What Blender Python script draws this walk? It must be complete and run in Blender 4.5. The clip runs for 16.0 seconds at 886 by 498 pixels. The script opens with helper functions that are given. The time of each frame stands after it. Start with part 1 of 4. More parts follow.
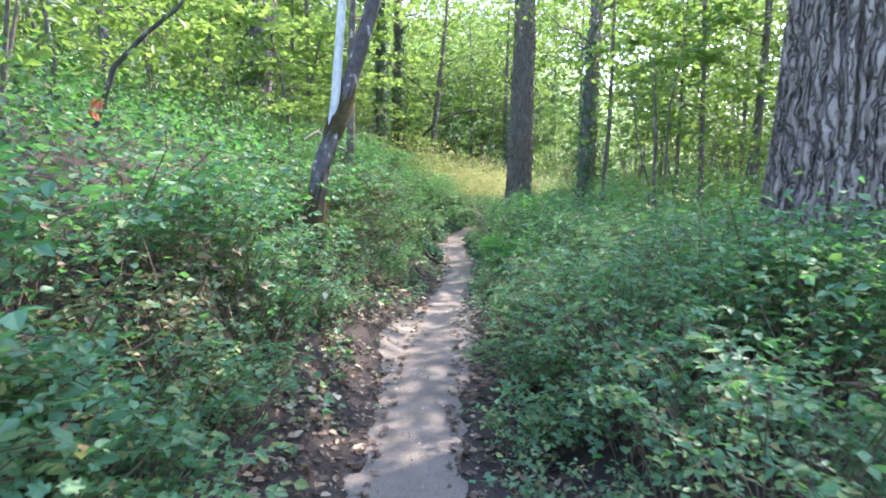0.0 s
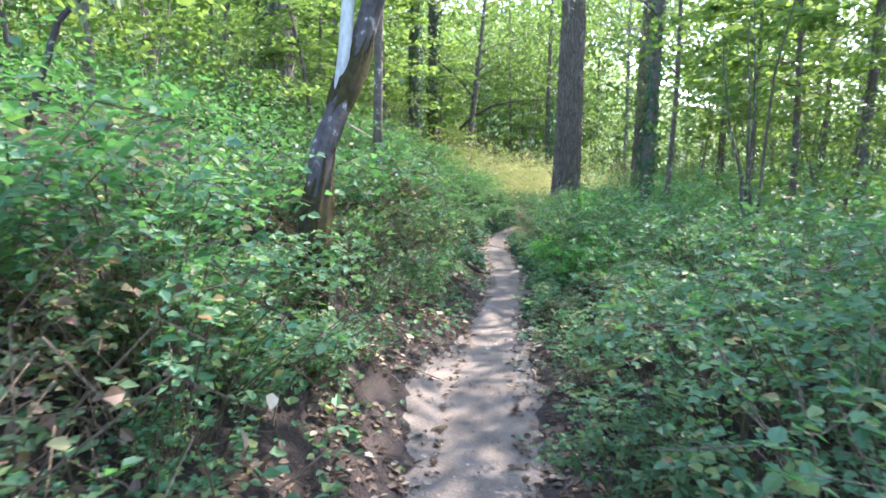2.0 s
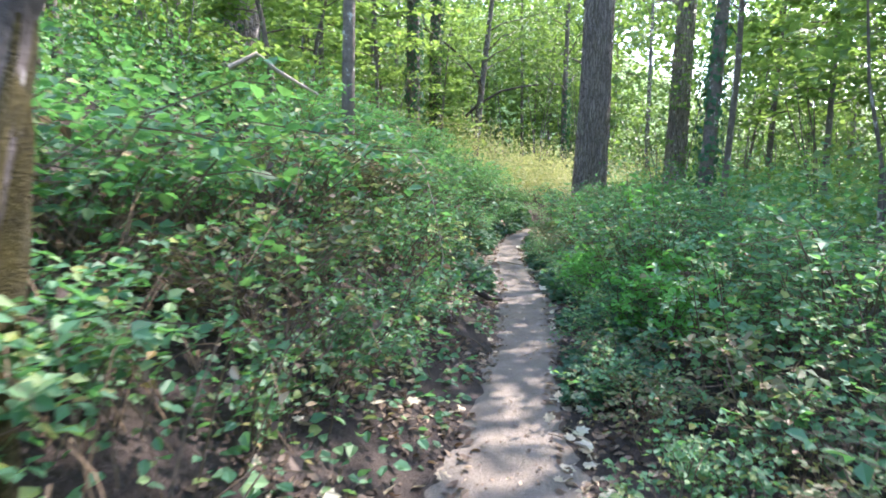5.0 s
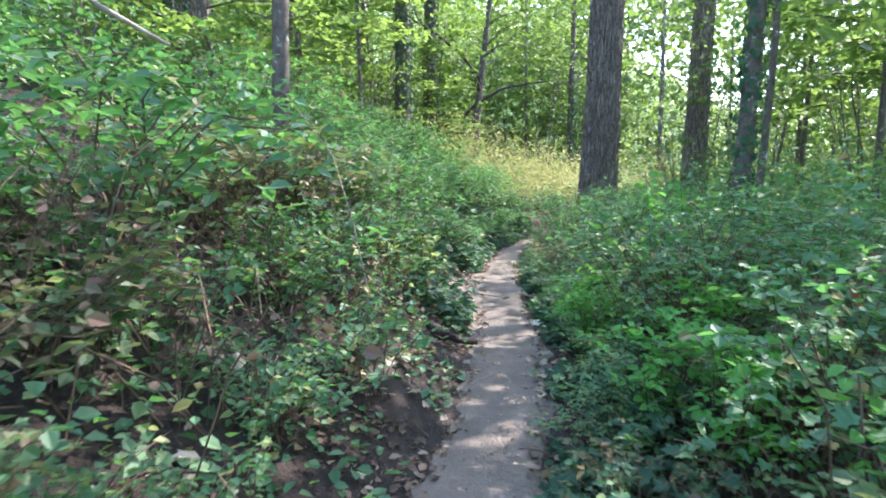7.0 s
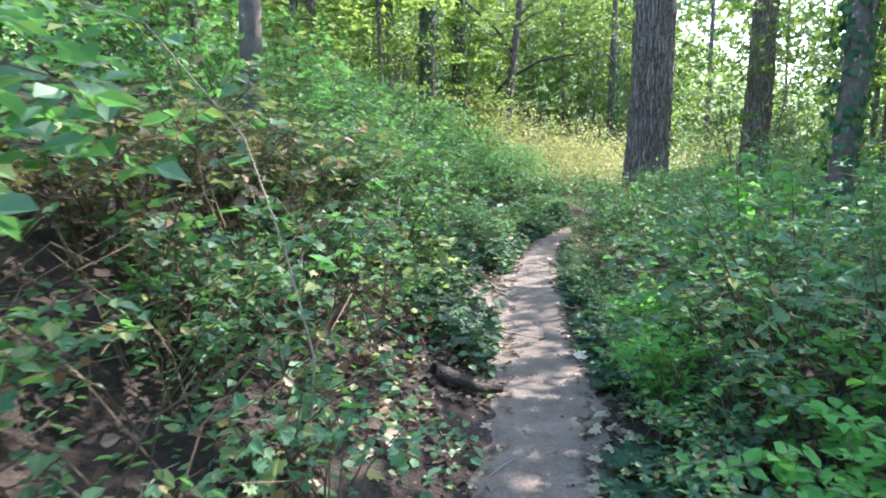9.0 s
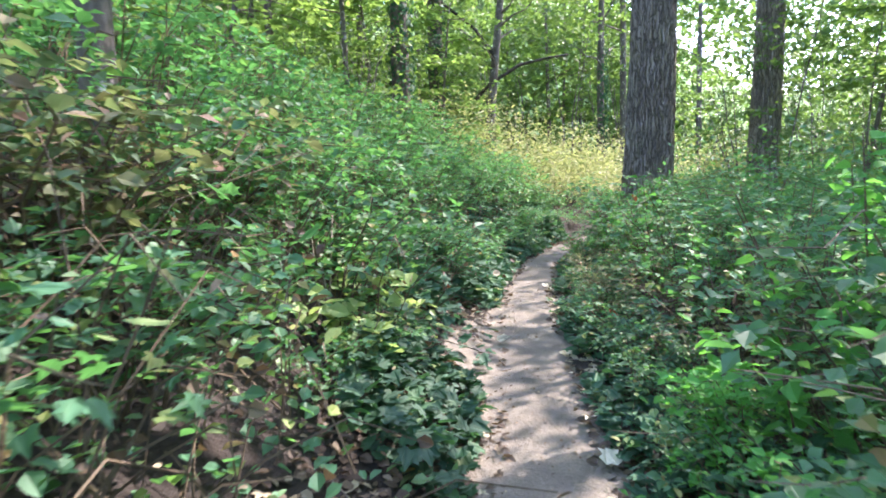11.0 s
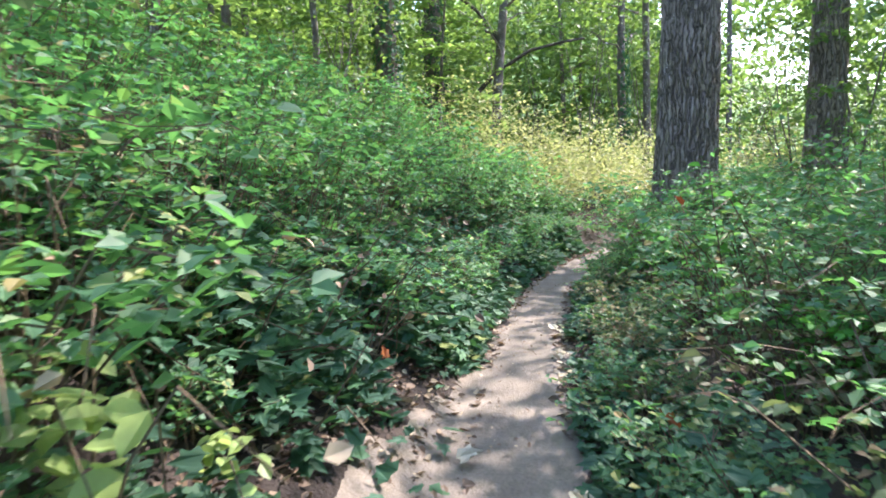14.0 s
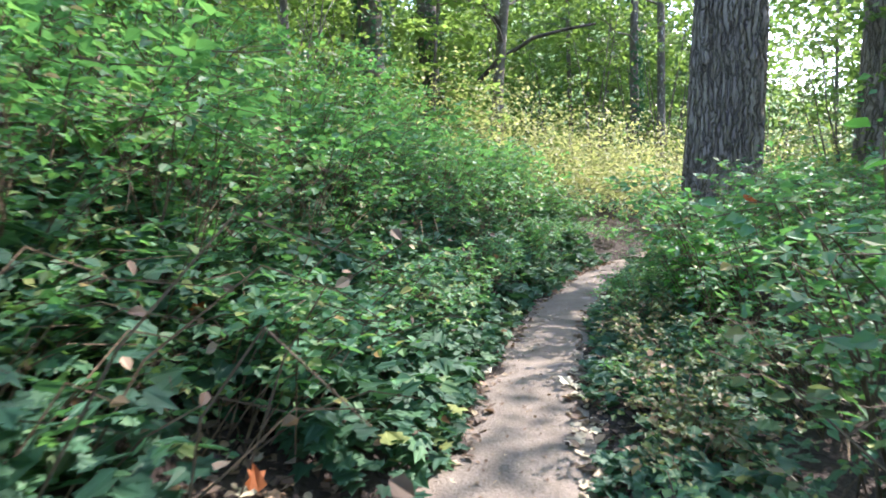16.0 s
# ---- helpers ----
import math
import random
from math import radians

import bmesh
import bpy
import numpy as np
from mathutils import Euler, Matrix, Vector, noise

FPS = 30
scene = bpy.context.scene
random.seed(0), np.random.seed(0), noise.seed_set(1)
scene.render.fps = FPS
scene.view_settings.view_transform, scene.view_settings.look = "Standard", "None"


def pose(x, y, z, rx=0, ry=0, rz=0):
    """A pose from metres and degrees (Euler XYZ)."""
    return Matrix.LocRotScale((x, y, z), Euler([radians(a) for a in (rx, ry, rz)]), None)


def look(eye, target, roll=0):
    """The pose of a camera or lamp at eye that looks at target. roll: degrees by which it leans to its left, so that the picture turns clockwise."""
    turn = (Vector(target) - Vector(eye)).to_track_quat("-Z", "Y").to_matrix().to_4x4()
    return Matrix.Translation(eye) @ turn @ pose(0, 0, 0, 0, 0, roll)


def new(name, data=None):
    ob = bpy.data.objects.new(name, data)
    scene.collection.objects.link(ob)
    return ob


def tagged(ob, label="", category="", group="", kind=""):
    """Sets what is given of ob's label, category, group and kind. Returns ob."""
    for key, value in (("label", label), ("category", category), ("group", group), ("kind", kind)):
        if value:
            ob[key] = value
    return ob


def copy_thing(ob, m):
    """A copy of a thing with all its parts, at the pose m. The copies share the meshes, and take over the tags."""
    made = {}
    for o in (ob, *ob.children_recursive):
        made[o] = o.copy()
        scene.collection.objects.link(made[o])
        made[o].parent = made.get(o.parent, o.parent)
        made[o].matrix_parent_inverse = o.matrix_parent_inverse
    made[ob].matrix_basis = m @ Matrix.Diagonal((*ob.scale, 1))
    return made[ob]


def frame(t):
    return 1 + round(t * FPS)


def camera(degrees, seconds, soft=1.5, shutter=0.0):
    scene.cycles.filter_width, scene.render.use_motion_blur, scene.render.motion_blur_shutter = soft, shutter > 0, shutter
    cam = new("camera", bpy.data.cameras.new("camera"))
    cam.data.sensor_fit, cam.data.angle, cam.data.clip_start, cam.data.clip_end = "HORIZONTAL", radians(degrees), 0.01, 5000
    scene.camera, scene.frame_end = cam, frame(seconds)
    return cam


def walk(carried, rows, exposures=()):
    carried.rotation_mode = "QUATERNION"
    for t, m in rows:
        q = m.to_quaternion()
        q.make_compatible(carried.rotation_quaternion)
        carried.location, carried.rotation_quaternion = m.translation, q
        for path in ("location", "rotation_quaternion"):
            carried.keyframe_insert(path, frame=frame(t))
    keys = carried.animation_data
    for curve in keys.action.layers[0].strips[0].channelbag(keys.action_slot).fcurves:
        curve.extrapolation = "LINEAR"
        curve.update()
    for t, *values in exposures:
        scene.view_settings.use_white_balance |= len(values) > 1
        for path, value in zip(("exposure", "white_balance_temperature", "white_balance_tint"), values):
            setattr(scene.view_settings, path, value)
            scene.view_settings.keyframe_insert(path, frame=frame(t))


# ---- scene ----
cam = camera(71.5, 16.0, soft=1.75, shutter=0.4)
PATH = [
    (0, (0.124, 0.202, 1.917), (0.08, 2.189, 1.694), 0.7),
    (0.5, (0.08, 0.697, 1.907), (0.001, 2.683, 1.68), 0.7),
    (1, (0.031, 1.262, 1.889), (-0.075, 3.246, 1.661), 0.6),
    (1.5, (-0.066, 1.795, 1.889), (-0.202, 3.777, 1.66), 0.6),
    (2, (-0.082, 2.346, 1.824), (-0.238, 4.327, 1.595), 0.5),
    (2.5, (-0.15, 2.887, 1.77), (-0.327, 4.865, 1.534), 0.1),
    (3, (-0.198, 3.426, 1.733), (-0.394, 5.402, 1.494), 0.2),
    (3.5, (-0.254, 4.051, 1.69), (-0.444, 6.027, 1.445), 0.6),
    (4, (-0.309, 4.622, 1.69), (-0.501, 6.597, 1.442), 0.5),
    (4.2, (-0.323, 4.83, 1.687), (-0.512, 6.805, 1.44), 0.6),
    (6.3, (0.174, 7.276, 1.569), (0.001, 9.257, 1.347), 0.9),
    (6.5, (0.171, 7.474, 1.546), (-0.007, 9.453, 1.325), 0.9),
    (7, (0.19, 7.919, 1.593), (-0.021, 9.896, 1.38), 0.5),
    (7.5, (0.216, 8.332, 1.618), (-0.054, 10.301, 1.394), 0.5),
    (8, (0.163, 8.764, 1.575), (-0.154, 10.723, 1.327), 0.3),
    (8.5, (0.132, 9.116, 1.664), (-0.193, 11.072, 1.402), 0.2),
    (9, (0.165, 9.545, 1.66), (-0.154, 11.5, 1.384), 0.1),
    (9.2, (0.138, 9.711, 1.643), (-0.17, 11.666, 1.357), 0.6),
    (11.3, (0.077, 11.722, 1.536), (-0.199, 13.69, 1.312), -1.3),
    (11.5, (0.096, 11.912, 1.512), (-0.18, 13.879, 1.282), -0.7),
    (12, (0.115, 12.362, 1.48), (-0.154, 14.331, 1.256), -0.2),
    (12.5, (0.156, 12.805, 1.484), (-0.122, 14.774, 1.266), -0.4),
    (13, (0.261, 13.191, 1.458), (-0.028, 15.158, 1.24), -0.7),
    (13.5, (0.291, 13.567, 1.438), (-0.028, 15.53, 1.223), -1.8),
    (14, (0.254, 14.002, 1.469), (-0.081, 15.962, 1.261), -1.8),
    (14.5, (0.249, 14.481, 1.423), (-0.083, 16.443, 1.22), -1.4),
    (15, (0.235, 14.851, 1.412), (-0.107, 16.811, 1.206), -1.8),
    (15.5, (0.201, 15.342, 1.389), (-0.146, 17.302, 1.19), -1.5),
    (16, (0.199, 15.832, 1.37), (-0.145, 17.793, 1.175), -1.3),
]
walk(cam, [(t, look(eye, target, roll)) for t, eye, target, roll in PATH], [(0, 3.3, 6450, 20.5), (4, 3.25, 6450, 20), (7, 3.25, 6350, 20), (9, 3.25, 6350, 20), (12, 3.35, 6500, 20), (14, 3.25, 6500, 19.5), (16, 3.2, 6450, 19.5)])

# ---- sky and sun ----
SUN_ELEVATION, SUN_AZIMUTH = radians(48), radians(50)  # azimuth clockwise from +y
world = bpy.data.worlds.new("sky")
scene.world = world
world.use_nodes = True
wn = world.node_tree
sky = wn.nodes.new("ShaderNodeTexSky")
sky.sky_type, sky.sun_disc = "NISHITA", False
sky.sun_elevation, sky.sun_rotation = SUN_ELEVATION, SUN_AZIMUTH
wn.links.new(sky.outputs[0], wn.nodes["Background"].inputs[0])
wn.nodes["Background"].inputs[1].default_value = 0.15
sun = new("sun", bpy.data.lights.new("sun", "SUN"))
sun.data.energy, sun.data.angle, sun.data.color = 1.9, radians(0.5), (1.0, 0.94, 0.84)
sun_from = Vector((math.sin(SUN_AZIMUTH) * math.cos(SUN_ELEVATION), math.cos(SUN_AZIMUTH) * math.cos(SUN_ELEVATION), math.sin(SUN_ELEVATION)))
sun.matrix_world = look(sun_from * 60, (0, 0, 0))


# ---- materials ----
def material(name):
    m = bpy.data.materials.new(name)
    m.use_nodes = True
    return m, m.node_tree.nodes, m.node_tree.links


def ramp(nodes, links, value, stops):
    r = nodes.new("ShaderNodeValToRGB")
    while len(r.color_ramp.elements) < len(stops):
        r.color_ramp.elements.new(0.5)
    for e, (p, c) in zip(r.color_ramp.elements, stops):
        e.position, e.color = p, (*c, 1)
    links.new(value, r.inputs[0])
    return r.outputs[0]


def noise_tex(nodes, links, scale, detail=4.0, stretch=None, rough=0.6):
    n = nodes.new("ShaderNodeTexNoise")
    n.inputs["Scale"].default_value, n.inputs["Detail"].default_value, n.inputs["Roughness"].default_value = scale, detail, rough
    co = nodes.new("ShaderNodeTexCoord")
    if stretch:
        mp = nodes.new("ShaderNodeMapping")
        mp.inputs["Scale"].default_value = stretch
        links.new(co.outputs["Object"], mp.inputs[0])
        links.new(mp.outputs[0], n.inputs[0])
    else:
        links.new(co.outputs["Object"], n.inputs[0])
    return n.outputs[0]


def mixed(nodes, links, factor, a, b, mode="MIX"):
    n = nodes.new("ShaderNodeMix")
    n.data_type, n.blend_type = "RGBA", mode
    for i, v in ((0, factor), (6, a), (7, b)):
        if isinstance(v, (float, int)):
            n.inputs[i].default_value = v
        elif isinstance(v, tuple):
            n.inputs[i].default_value = (*v, 1)
        else:
            links.new(v, n.inputs[i])
    return n.outputs[2]


def leaf_material(name, stops, through_colour, gloss=0.56, through_share=0.4):
    """A thin leaf: mottled by piece, glossy on top, letting light through."""
    m, n, l = material(name)
    geo = n.new("ShaderNodeNewGeometry")
    info = n.new("ShaderNodeObjectInfo")
    col = ramp(n, l, geo.outputs["Random Per Island"], stops)
    col = mixed(n, l, 0.35, col, ramp(n, l, noise_tex(n, l, 35, 2), [(0.3, (0.35, 0.35, 0.35)), (0.7, (1, 1, 1))]), "MULTIPLY")
    hue = n.new("ShaderNodeHueSaturation")
    l.new(col, hue.inputs["Color"])
    val = n.new("ShaderNodeMapRange")
    val.inputs[3].default_value, val.inputs[4].default_value = 0.75, 1.2
    l.new(info.outputs["Random"], val.inputs[0])
    l.new(val.outputs[0], hue.inputs["Value"])
    p = n["Principled BSDF"]
    l.new(hue.outputs[0], p.inputs["Base Color"])
    p.inputs["Roughness"].default_value = gloss
    tr = n.new("ShaderNodeBsdfTranslucent")
    l.new(mixed(n, l, 0.75, hue.outputs[0], through_colour), tr.inputs[0])
    mix = n.new("ShaderNodeMixShader")
    mix.inputs[0].default_value = through_share
    l.new(p.outputs[0], mix.inputs[1])
    l.new(tr.outputs[0], mix.inputs[2])
    l.new(mix.outputs[0], n["Material Output"].inputs[0])
    return m


def rough_material(name, stops, scale, stretch=None, bump=0.5, roughness=0.9, fine=60.0, grit=0.5):
    m, n, l = material(name)
    big, small = noise_tex(n, l, scale, 5, stretch), noise_tex(n, l, fine, 4, stretch)
    col = ramp(n, l, big, stops)
    col = mixed(n, l, grit, col, ramp(n, l, small, [(0.3, (0.45, 0.45, 0.45)), (0.68, (1.2, 1.2, 1.2))]), "MULTIPLY")
    p = n["Principled BSDF"]
    l.new(col, p.inputs["Base Color"])
    p.inputs["Roughness"].default_value = roughness
    b = n.new("ShaderNodeBump")
    b.inputs["Strength"].default_value, b.inputs["Distance"].default_value = bump, 0.02 if bump < 0.95 else 0.035
    l.new(small, b.inputs["Height"])
    l.new(b.outputs[0], p.inputs["Normal"])
    return m


BRAMBLE = leaf_material("bramble_leaf", [(0, (0.048, 0.135, 0.072)), (0.5, (0.09, 0.22, 0.12)), (0.8, (0.17, 0.28, 0.13)), (0.95, (0.26, 0.29, 0.08)), (1, (0.32, 0.16, 0.08))], (0.16, 0.46, 0.09))
BRAMBLE_DRY = leaf_material("faded_bramble_leaf", [(0, (0.05, 0.12, 0.05)), (0.45, (0.1, 0.17, 0.07)), (0.7, (0.2, 0.16, 0.09)), (1, (0.2, 0.095, 0.07))], (0.24, 0.3, 0.1))
IVY = leaf_material("ivy_leaf", [(0, (0.018, 0.07, 0.04)), (0.6, (0.03, 0.1, 0.055)), (0.95, (0.05, 0.14, 0.06)), (1, (0.2, 0.24, 0.07))], (0.1, 0.3, 0.08), 0.68, 0.2)
TREE_LEAF = leaf_material("tree_leaf", [(0, (0.03, 0.09, 0.03)), (0.6, (0.075, 0.15, 0.05)), (1, (0.17, 0.24, 0.07))], (0.28, 0.46, 0.08), 0.5, 0.38)
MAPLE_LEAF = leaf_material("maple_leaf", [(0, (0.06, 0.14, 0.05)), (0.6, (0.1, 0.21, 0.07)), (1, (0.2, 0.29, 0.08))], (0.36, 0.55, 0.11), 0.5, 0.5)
FRESH_LEAF = leaf_material("fresh_leaf", [(0, (0.06, 0.25, 0.05)), (1, (0.11, 0.36, 0.08))], (0.22, 0.6, 0.09), 0.68, 0.42)
# leaf colour lightened to stand in for a fleck of sun
SUNFLECK_LEAF = leaf_material("sunfleck_leaf", [(0, (0.2, 0.33, 0.1)), (0.6, (0.32, 0.43, 0.15)), (1, (0.45, 0.47, 0.25))], (0.5, 0.65, 0.18), 0.45, 0.4)
# yellow-green leaf, paled so that sunshine is part of its colour
SUN_PALED_LEAF = leaf_material("sun_paled_leaf", [(0, (0.14, 0.2, 0.05)), (0.5, (0.26, 0.3, 0.09)), (0.85, (0.38, 0.36, 0.17)), (1, (0.46, 0.36, 0.22))], (0.5, 0.55, 0.2), 0.5, 0.45)
DRY_LEAF = leaf_material("fallen_leaf", [(0, (0.06, 0.04, 0.03)), (0.5, (0.13, 0.085, 0.06)), (0.85, (0.27, 0.19, 0.13)), (1, (0.5, 0.41, 0.28))], (0.4, 0.25, 0.1), 0.7, 0.1)
PALE_LEAF = leaf_material("pale_leaf", [(0, (0.3, 0.25, 0.17)), (0.6, (0.45, 0.38, 0.27)), (1, (0.6, 0.55, 0.4))], (0.6, 0.5, 0.3), 0.6, 0.15)
CREAM_LEAF = leaf_material("cream_leaf", [(0, (0.5, 0.46, 0.36)), (1, (0.62, 0.58, 0.46))], (0.6, 0.55, 0.4), 0.65, 0.15)
ORANGE_LEAF = leaf_material("orange_leaf", [(0, (0.34, 0.085, 0.03)), (1, (0.5, 0.17, 0.05))], (0.55, 0.18, 0.04), 0.6, 0.3)
CANE = rough_material("cane", [(0.3, (0.07, 0.05, 0.035)), (0.7, (0.2, 0.14, 0.09))], 8)
PALE_CANE = rough_material("pale_cane", [(0.3, (0.24, 0.2, 0.16)), (0.7, (0.42, 0.37, 0.31))], 8)
def plated_bark(name, stops):
    """Bark broken into long plates with deep dark cracks."""
    m, n, l = material(name)
    big, fine = noise_tex(n, l, 4.0, 5, (1, 1, 0.3)), noise_tex(n, l, 40, 4, (1, 1, 0.35))
    co, warp, mp, vor = n.new("ShaderNodeTexCoord"), n.new("ShaderNodeTexNoise"), n.new("ShaderNodeMapping"), n.new("ShaderNodeTexVoronoi")
    warp.inputs["Scale"].default_value, warp.inputs["Detail"].default_value = 5.0, 3.0
    l.new(co.outputs["Object"], warp.inputs[0])
    bent = n.new("ShaderNodeVectorMath")
    bent.operation = "MULTIPLY_ADD"
    bent.inputs[1].default_value = (0.16, 0.16, 0.4)
    l.new(warp.outputs["Color"], bent.inputs[0])
    l.new(co.outputs["Object"], bent.inputs[2])
    mp.inputs["Scale"].default_value = (1, 1, 0.13)
    l.new(bent.outputs[0], mp.inputs[0])
    vor.feature = "DISTANCE_TO_EDGE"
    vor.inputs["Scale"].default_value = 13.0
    l.new(mp.outputs[0], vor.inputs["Vector"])
    crack = ramp(n, l, vor.outputs["Distance"], [(0.0, (0, 0, 0)), (0.05, (0.45, 0.45, 0.45)), (0.2, (1, 1, 1))])
    col = ramp(n, l, big, stops)
    col = mixed(n, l, 0.7, col, ramp(n, l, fine, [(0.3, (0.5, 0.5, 0.5)), (0.7, (1.15, 1.15, 1.15))]), "MULTIPLY")
    col = mixed(n, l, crack, (0.1, 0.08, 0.075), col)
    p = n["Principled BSDF"]
    l.new(col, p.inputs["Base Color"])
    p.inputs["Roughness"].default_value = 0.9
    b1, b2 = n.new("ShaderNodeBump"), n.new("ShaderNodeBump")
    b1.inputs["Strength"].default_value, b1.inputs["Distance"].default_value = 1.0, 0.05
    b2.inputs["Strength"].default_value, b2.inputs["Distance"].default_value = 0.6, 0.015
    l.new(crack, b1.inputs["Height"])
    l.new(fine, b2.inputs["Height"])
    l.new(b1.outputs[0], b2.inputs["Normal"])
    l.new(b2.outputs[0], p.inputs["Normal"])
    return m


BARK = plated_bark("furrowed_bark", [(0.3, (0.25, 0.2, 0.188)), (0.55, (0.335, 0.275, 0.257)), (0.8, (0.42, 0.36, 0.34))])
BARK_SMOOTH = rough_material("grey_bark", [(0.3, (0.08, 0.065, 0.06)), (0.6, (0.17, 0.14, 0.13)), (0.66, (0.5, 0.49, 0.48))], 9, (1, 1, 0.7), 0.5, 0.85, 30)
BARK_DARK = rough_material("dark_flecked_bark", [(0.3, (0.04, 0.033, 0.033)), (0.6, (0.1, 0.085, 0.085)), (0.7, (0.42, 0.42, 0.43))], 11, (1, 1, 0.7), 0.7, 0.85, 34)
BARK_PALE = rough_material("pale_bark", [(0.3, (0.4, 0.4, 0.4)), (0.7, (0.62, 0.63, 0.64))], 3, (1, 1, 0.4), 0.3, 0.7, 30)
MOSS = rough_material("moss", [(0.3, (0.03, 0.026, 0.008)), (0.7, (0.085, 0.07, 0.018))], 14, None, 1.0, 1.0, 90)
SOIL = rough_material("leaf_litter_soil", [(0.3, (0.02, 0.014, 0.012)), (0.55, (0.042, 0.03, 0.026)), (0.75, (0.085, 0.062, 0.053))], 2.2, None, 1.0, 0.95, 45)
DIRT = rough_material("packed_dirt", [(0.3, (0.125, 0.104, 0.088)), (0.55, (0.178, 0.149, 0.124)), (0.75, (0.228, 0.191, 0.158))], 2.6, None, 0.85, 0.9, 48, 0.4)
LOG = rough_material("rotten_wood", [(0.3, (0.03, 0.025, 0.022)), (0.7, (0.1, 0.08, 0.07))], 6, (1, 1, 1), 1.0, 0.9, 40)
ROCK = rough_material("pale_stone", [(0.3, (0.4, 0.38, 0.35)), (0.7, (0.55, 0.53, 0.5))], 3, None, 0.6, 0.9, 25)


# ---- the lie of the land ----
TRAIL_Y = [-8, 0, 4, 6, 8, 10, 12, 14, 16, 18, 20, 22.5, 25.4, 27.5, 29.5, 32, 36, 60]
TRAIL_X = [-0.1, -0.1, -0.14, -0.14, -0.1, -0.02, 0.16, 0.22, 0.14, 0.06, 0.08, 0.3, 0.95, 1.8, 3.0, 5.0, 8.5, 30]


def trail_x(y):
    return float(np.interp(y, TRAIL_Y, TRAIL_X))


BANK_D = [0, 0.15, 0.5, 1.2, 2.2, 4, 8, 14, 30, 400]
BANK_Z = [0, 0.04, 0.27, 0.68, 1.25, 2.1, 3.4, 4.6, 6.0, 6.0]
FIELD_D = [0, 0.2, 0.6, 2, 6, 12, 30, 400]
FIELD_Z = [0, 0.02, 0.06, 0.12, 0.3, 0.3, -0.5, -0.5]


def ground_z(x, y):
    d = x - trail_x(y)
    fade = 1 if y < 25.5 else max(0.2, 1 - (y - 25.5) / 9)
    if d < 0:
        e = max(0.0, -d - 0.33)
        z = float(np.interp(e, BANK_D, BANK_Z)) * fade
    else:
        e = max(0.0, d - 0.33)
        z = float(np.interp(e, FIELD_D, FIELD_Z))
    rough = min(1.0, e / 0.4)
    z += rough * (0.06 * noise.noise((x * 0.9, y * 0.9, 3.1)) + 0.025 * noise.noise((x * 3.7, y * 3.7, 8.2)))
    return z + 0.012 * noise.noise((x * 2.3, y * 1.6, 0.4))


def mesh_ob(name, verts, faces, mat, smooth=False):
    me = bpy.data.meshes.new(name)
    me.from_pydata(np.asarray(verts).tolist(), [], [list(f) for f in faces])
    me.materials.append(mat)
    if smooth:
        me.shade_smooth()
    return new(name, me)


def part(name, ob, parent, label=""):
    ob.name = name
    ob.parent = parent
    if label:
        ob["label"] = label
    return ob


def grid_mesh(name, xs, ys, height, mat):
    verts = [(x, y, height(x, y)) for y in ys for x in xs]
    w = len(xs)
    faces = [(j * w + i, j * w + i + 1, (j + 1) * w + i + 1, (j + 1) * w + i) for j in range(len(ys) - 1) for i in range(w - 1)]
    return mesh_ob(name, verts, faces, mat, True)


def spaced(lo, hi, step, far, growth=1.25):
    a, out, s = hi, [], step
    mid = list(np.arange(lo, hi + 1e-6, step))
    while a < far:
        s *= growth
        a += s
        out.append(a)
    left, a, s = [], lo, step
    while a > -far:
        s *= growth
        a -= s
        left.append(a)
    return left[::-1] + mid + out


def bump(y, at, wide):
    return math.exp(-((y - at) / wide) ** 2)


def verge(y):
    """Width of the worn dirt on the bank side, beyond the tread."""
    return 0.34 * bump(y, 7.4, 1.6) + 0.12 * bump(y, 14.3, 1.2) + 0.6 * bump(y, 16.5, 0.7) + 0.34 * bump(y, 17.8, 0.6)


def bare(y):
    """Width of the bank side that no plant covers."""
    return verge(y) + (0.3 if y < 5 else max(0.0, 0.3 - (y - 5) * 0.06))


ground = tagged(grid_mesh("ground", spaced(-4, 4, 0.11, 300), spaced(-1, 30, 0.13, 300), ground_z, SOIL), "dark brown forest soil with leaf litter", "ground", kind="structure")

trail_verts, trail_faces = [], []
trail_steps = np.arange(-6, 36, 0.06)
for j, y in enumerate(trail_steps):
    half_l = 0.37 + 0.09 * noise.noise((0.3, y * 1.1, 5)) + 0.09 * noise.noise((0.3, y * 4, 5)) + 0.05 * noise.noise((0.3, y * 12, 5)) + 0.8 * verge(y) + 0.06 * (y < 4)
    half_r = 0.36 + 0.05 * math.exp(-((y - 14.2) / 1.5) ** 2) + 0.05 * (y < 4) + 0.07 * noise.noise((9.3, y * 1.1, 5)) + 0.08 * noise.noise((9.3, y * 4, 5)) + 0.05 * noise.noise((9.3, y * 12, 5)) + (0.14 if 5.5 < y < 9.5 else 0.0) * math.sin((y - 5.5) / 4 * math.pi)
    for i in range(13):
        u = i / 12 * 2 - 1
        x = trail_x(y) + (u * half_l if u < 0 else u * half_r)
        lift = 0.018 * (1 - u ** 4) - 0.012 * (abs(u) > 0.99)
        trail_verts.append((x, y, ground_z(x, y) + lift + 0.008 * noise.noise((x * 6, y * 5, 2))))
    if j:
        trail_faces += [((j - 1) * 13 + i, (j - 1) * 13 + i + 1, j * 13 + i + 1, j * 13 + i) for i in range(12)]
tagged(mesh_ob("trail", trail_verts, trail_faces, DIRT, True), "narrow footpath of packed grey-brown dirt", "footpath", kind="structure")


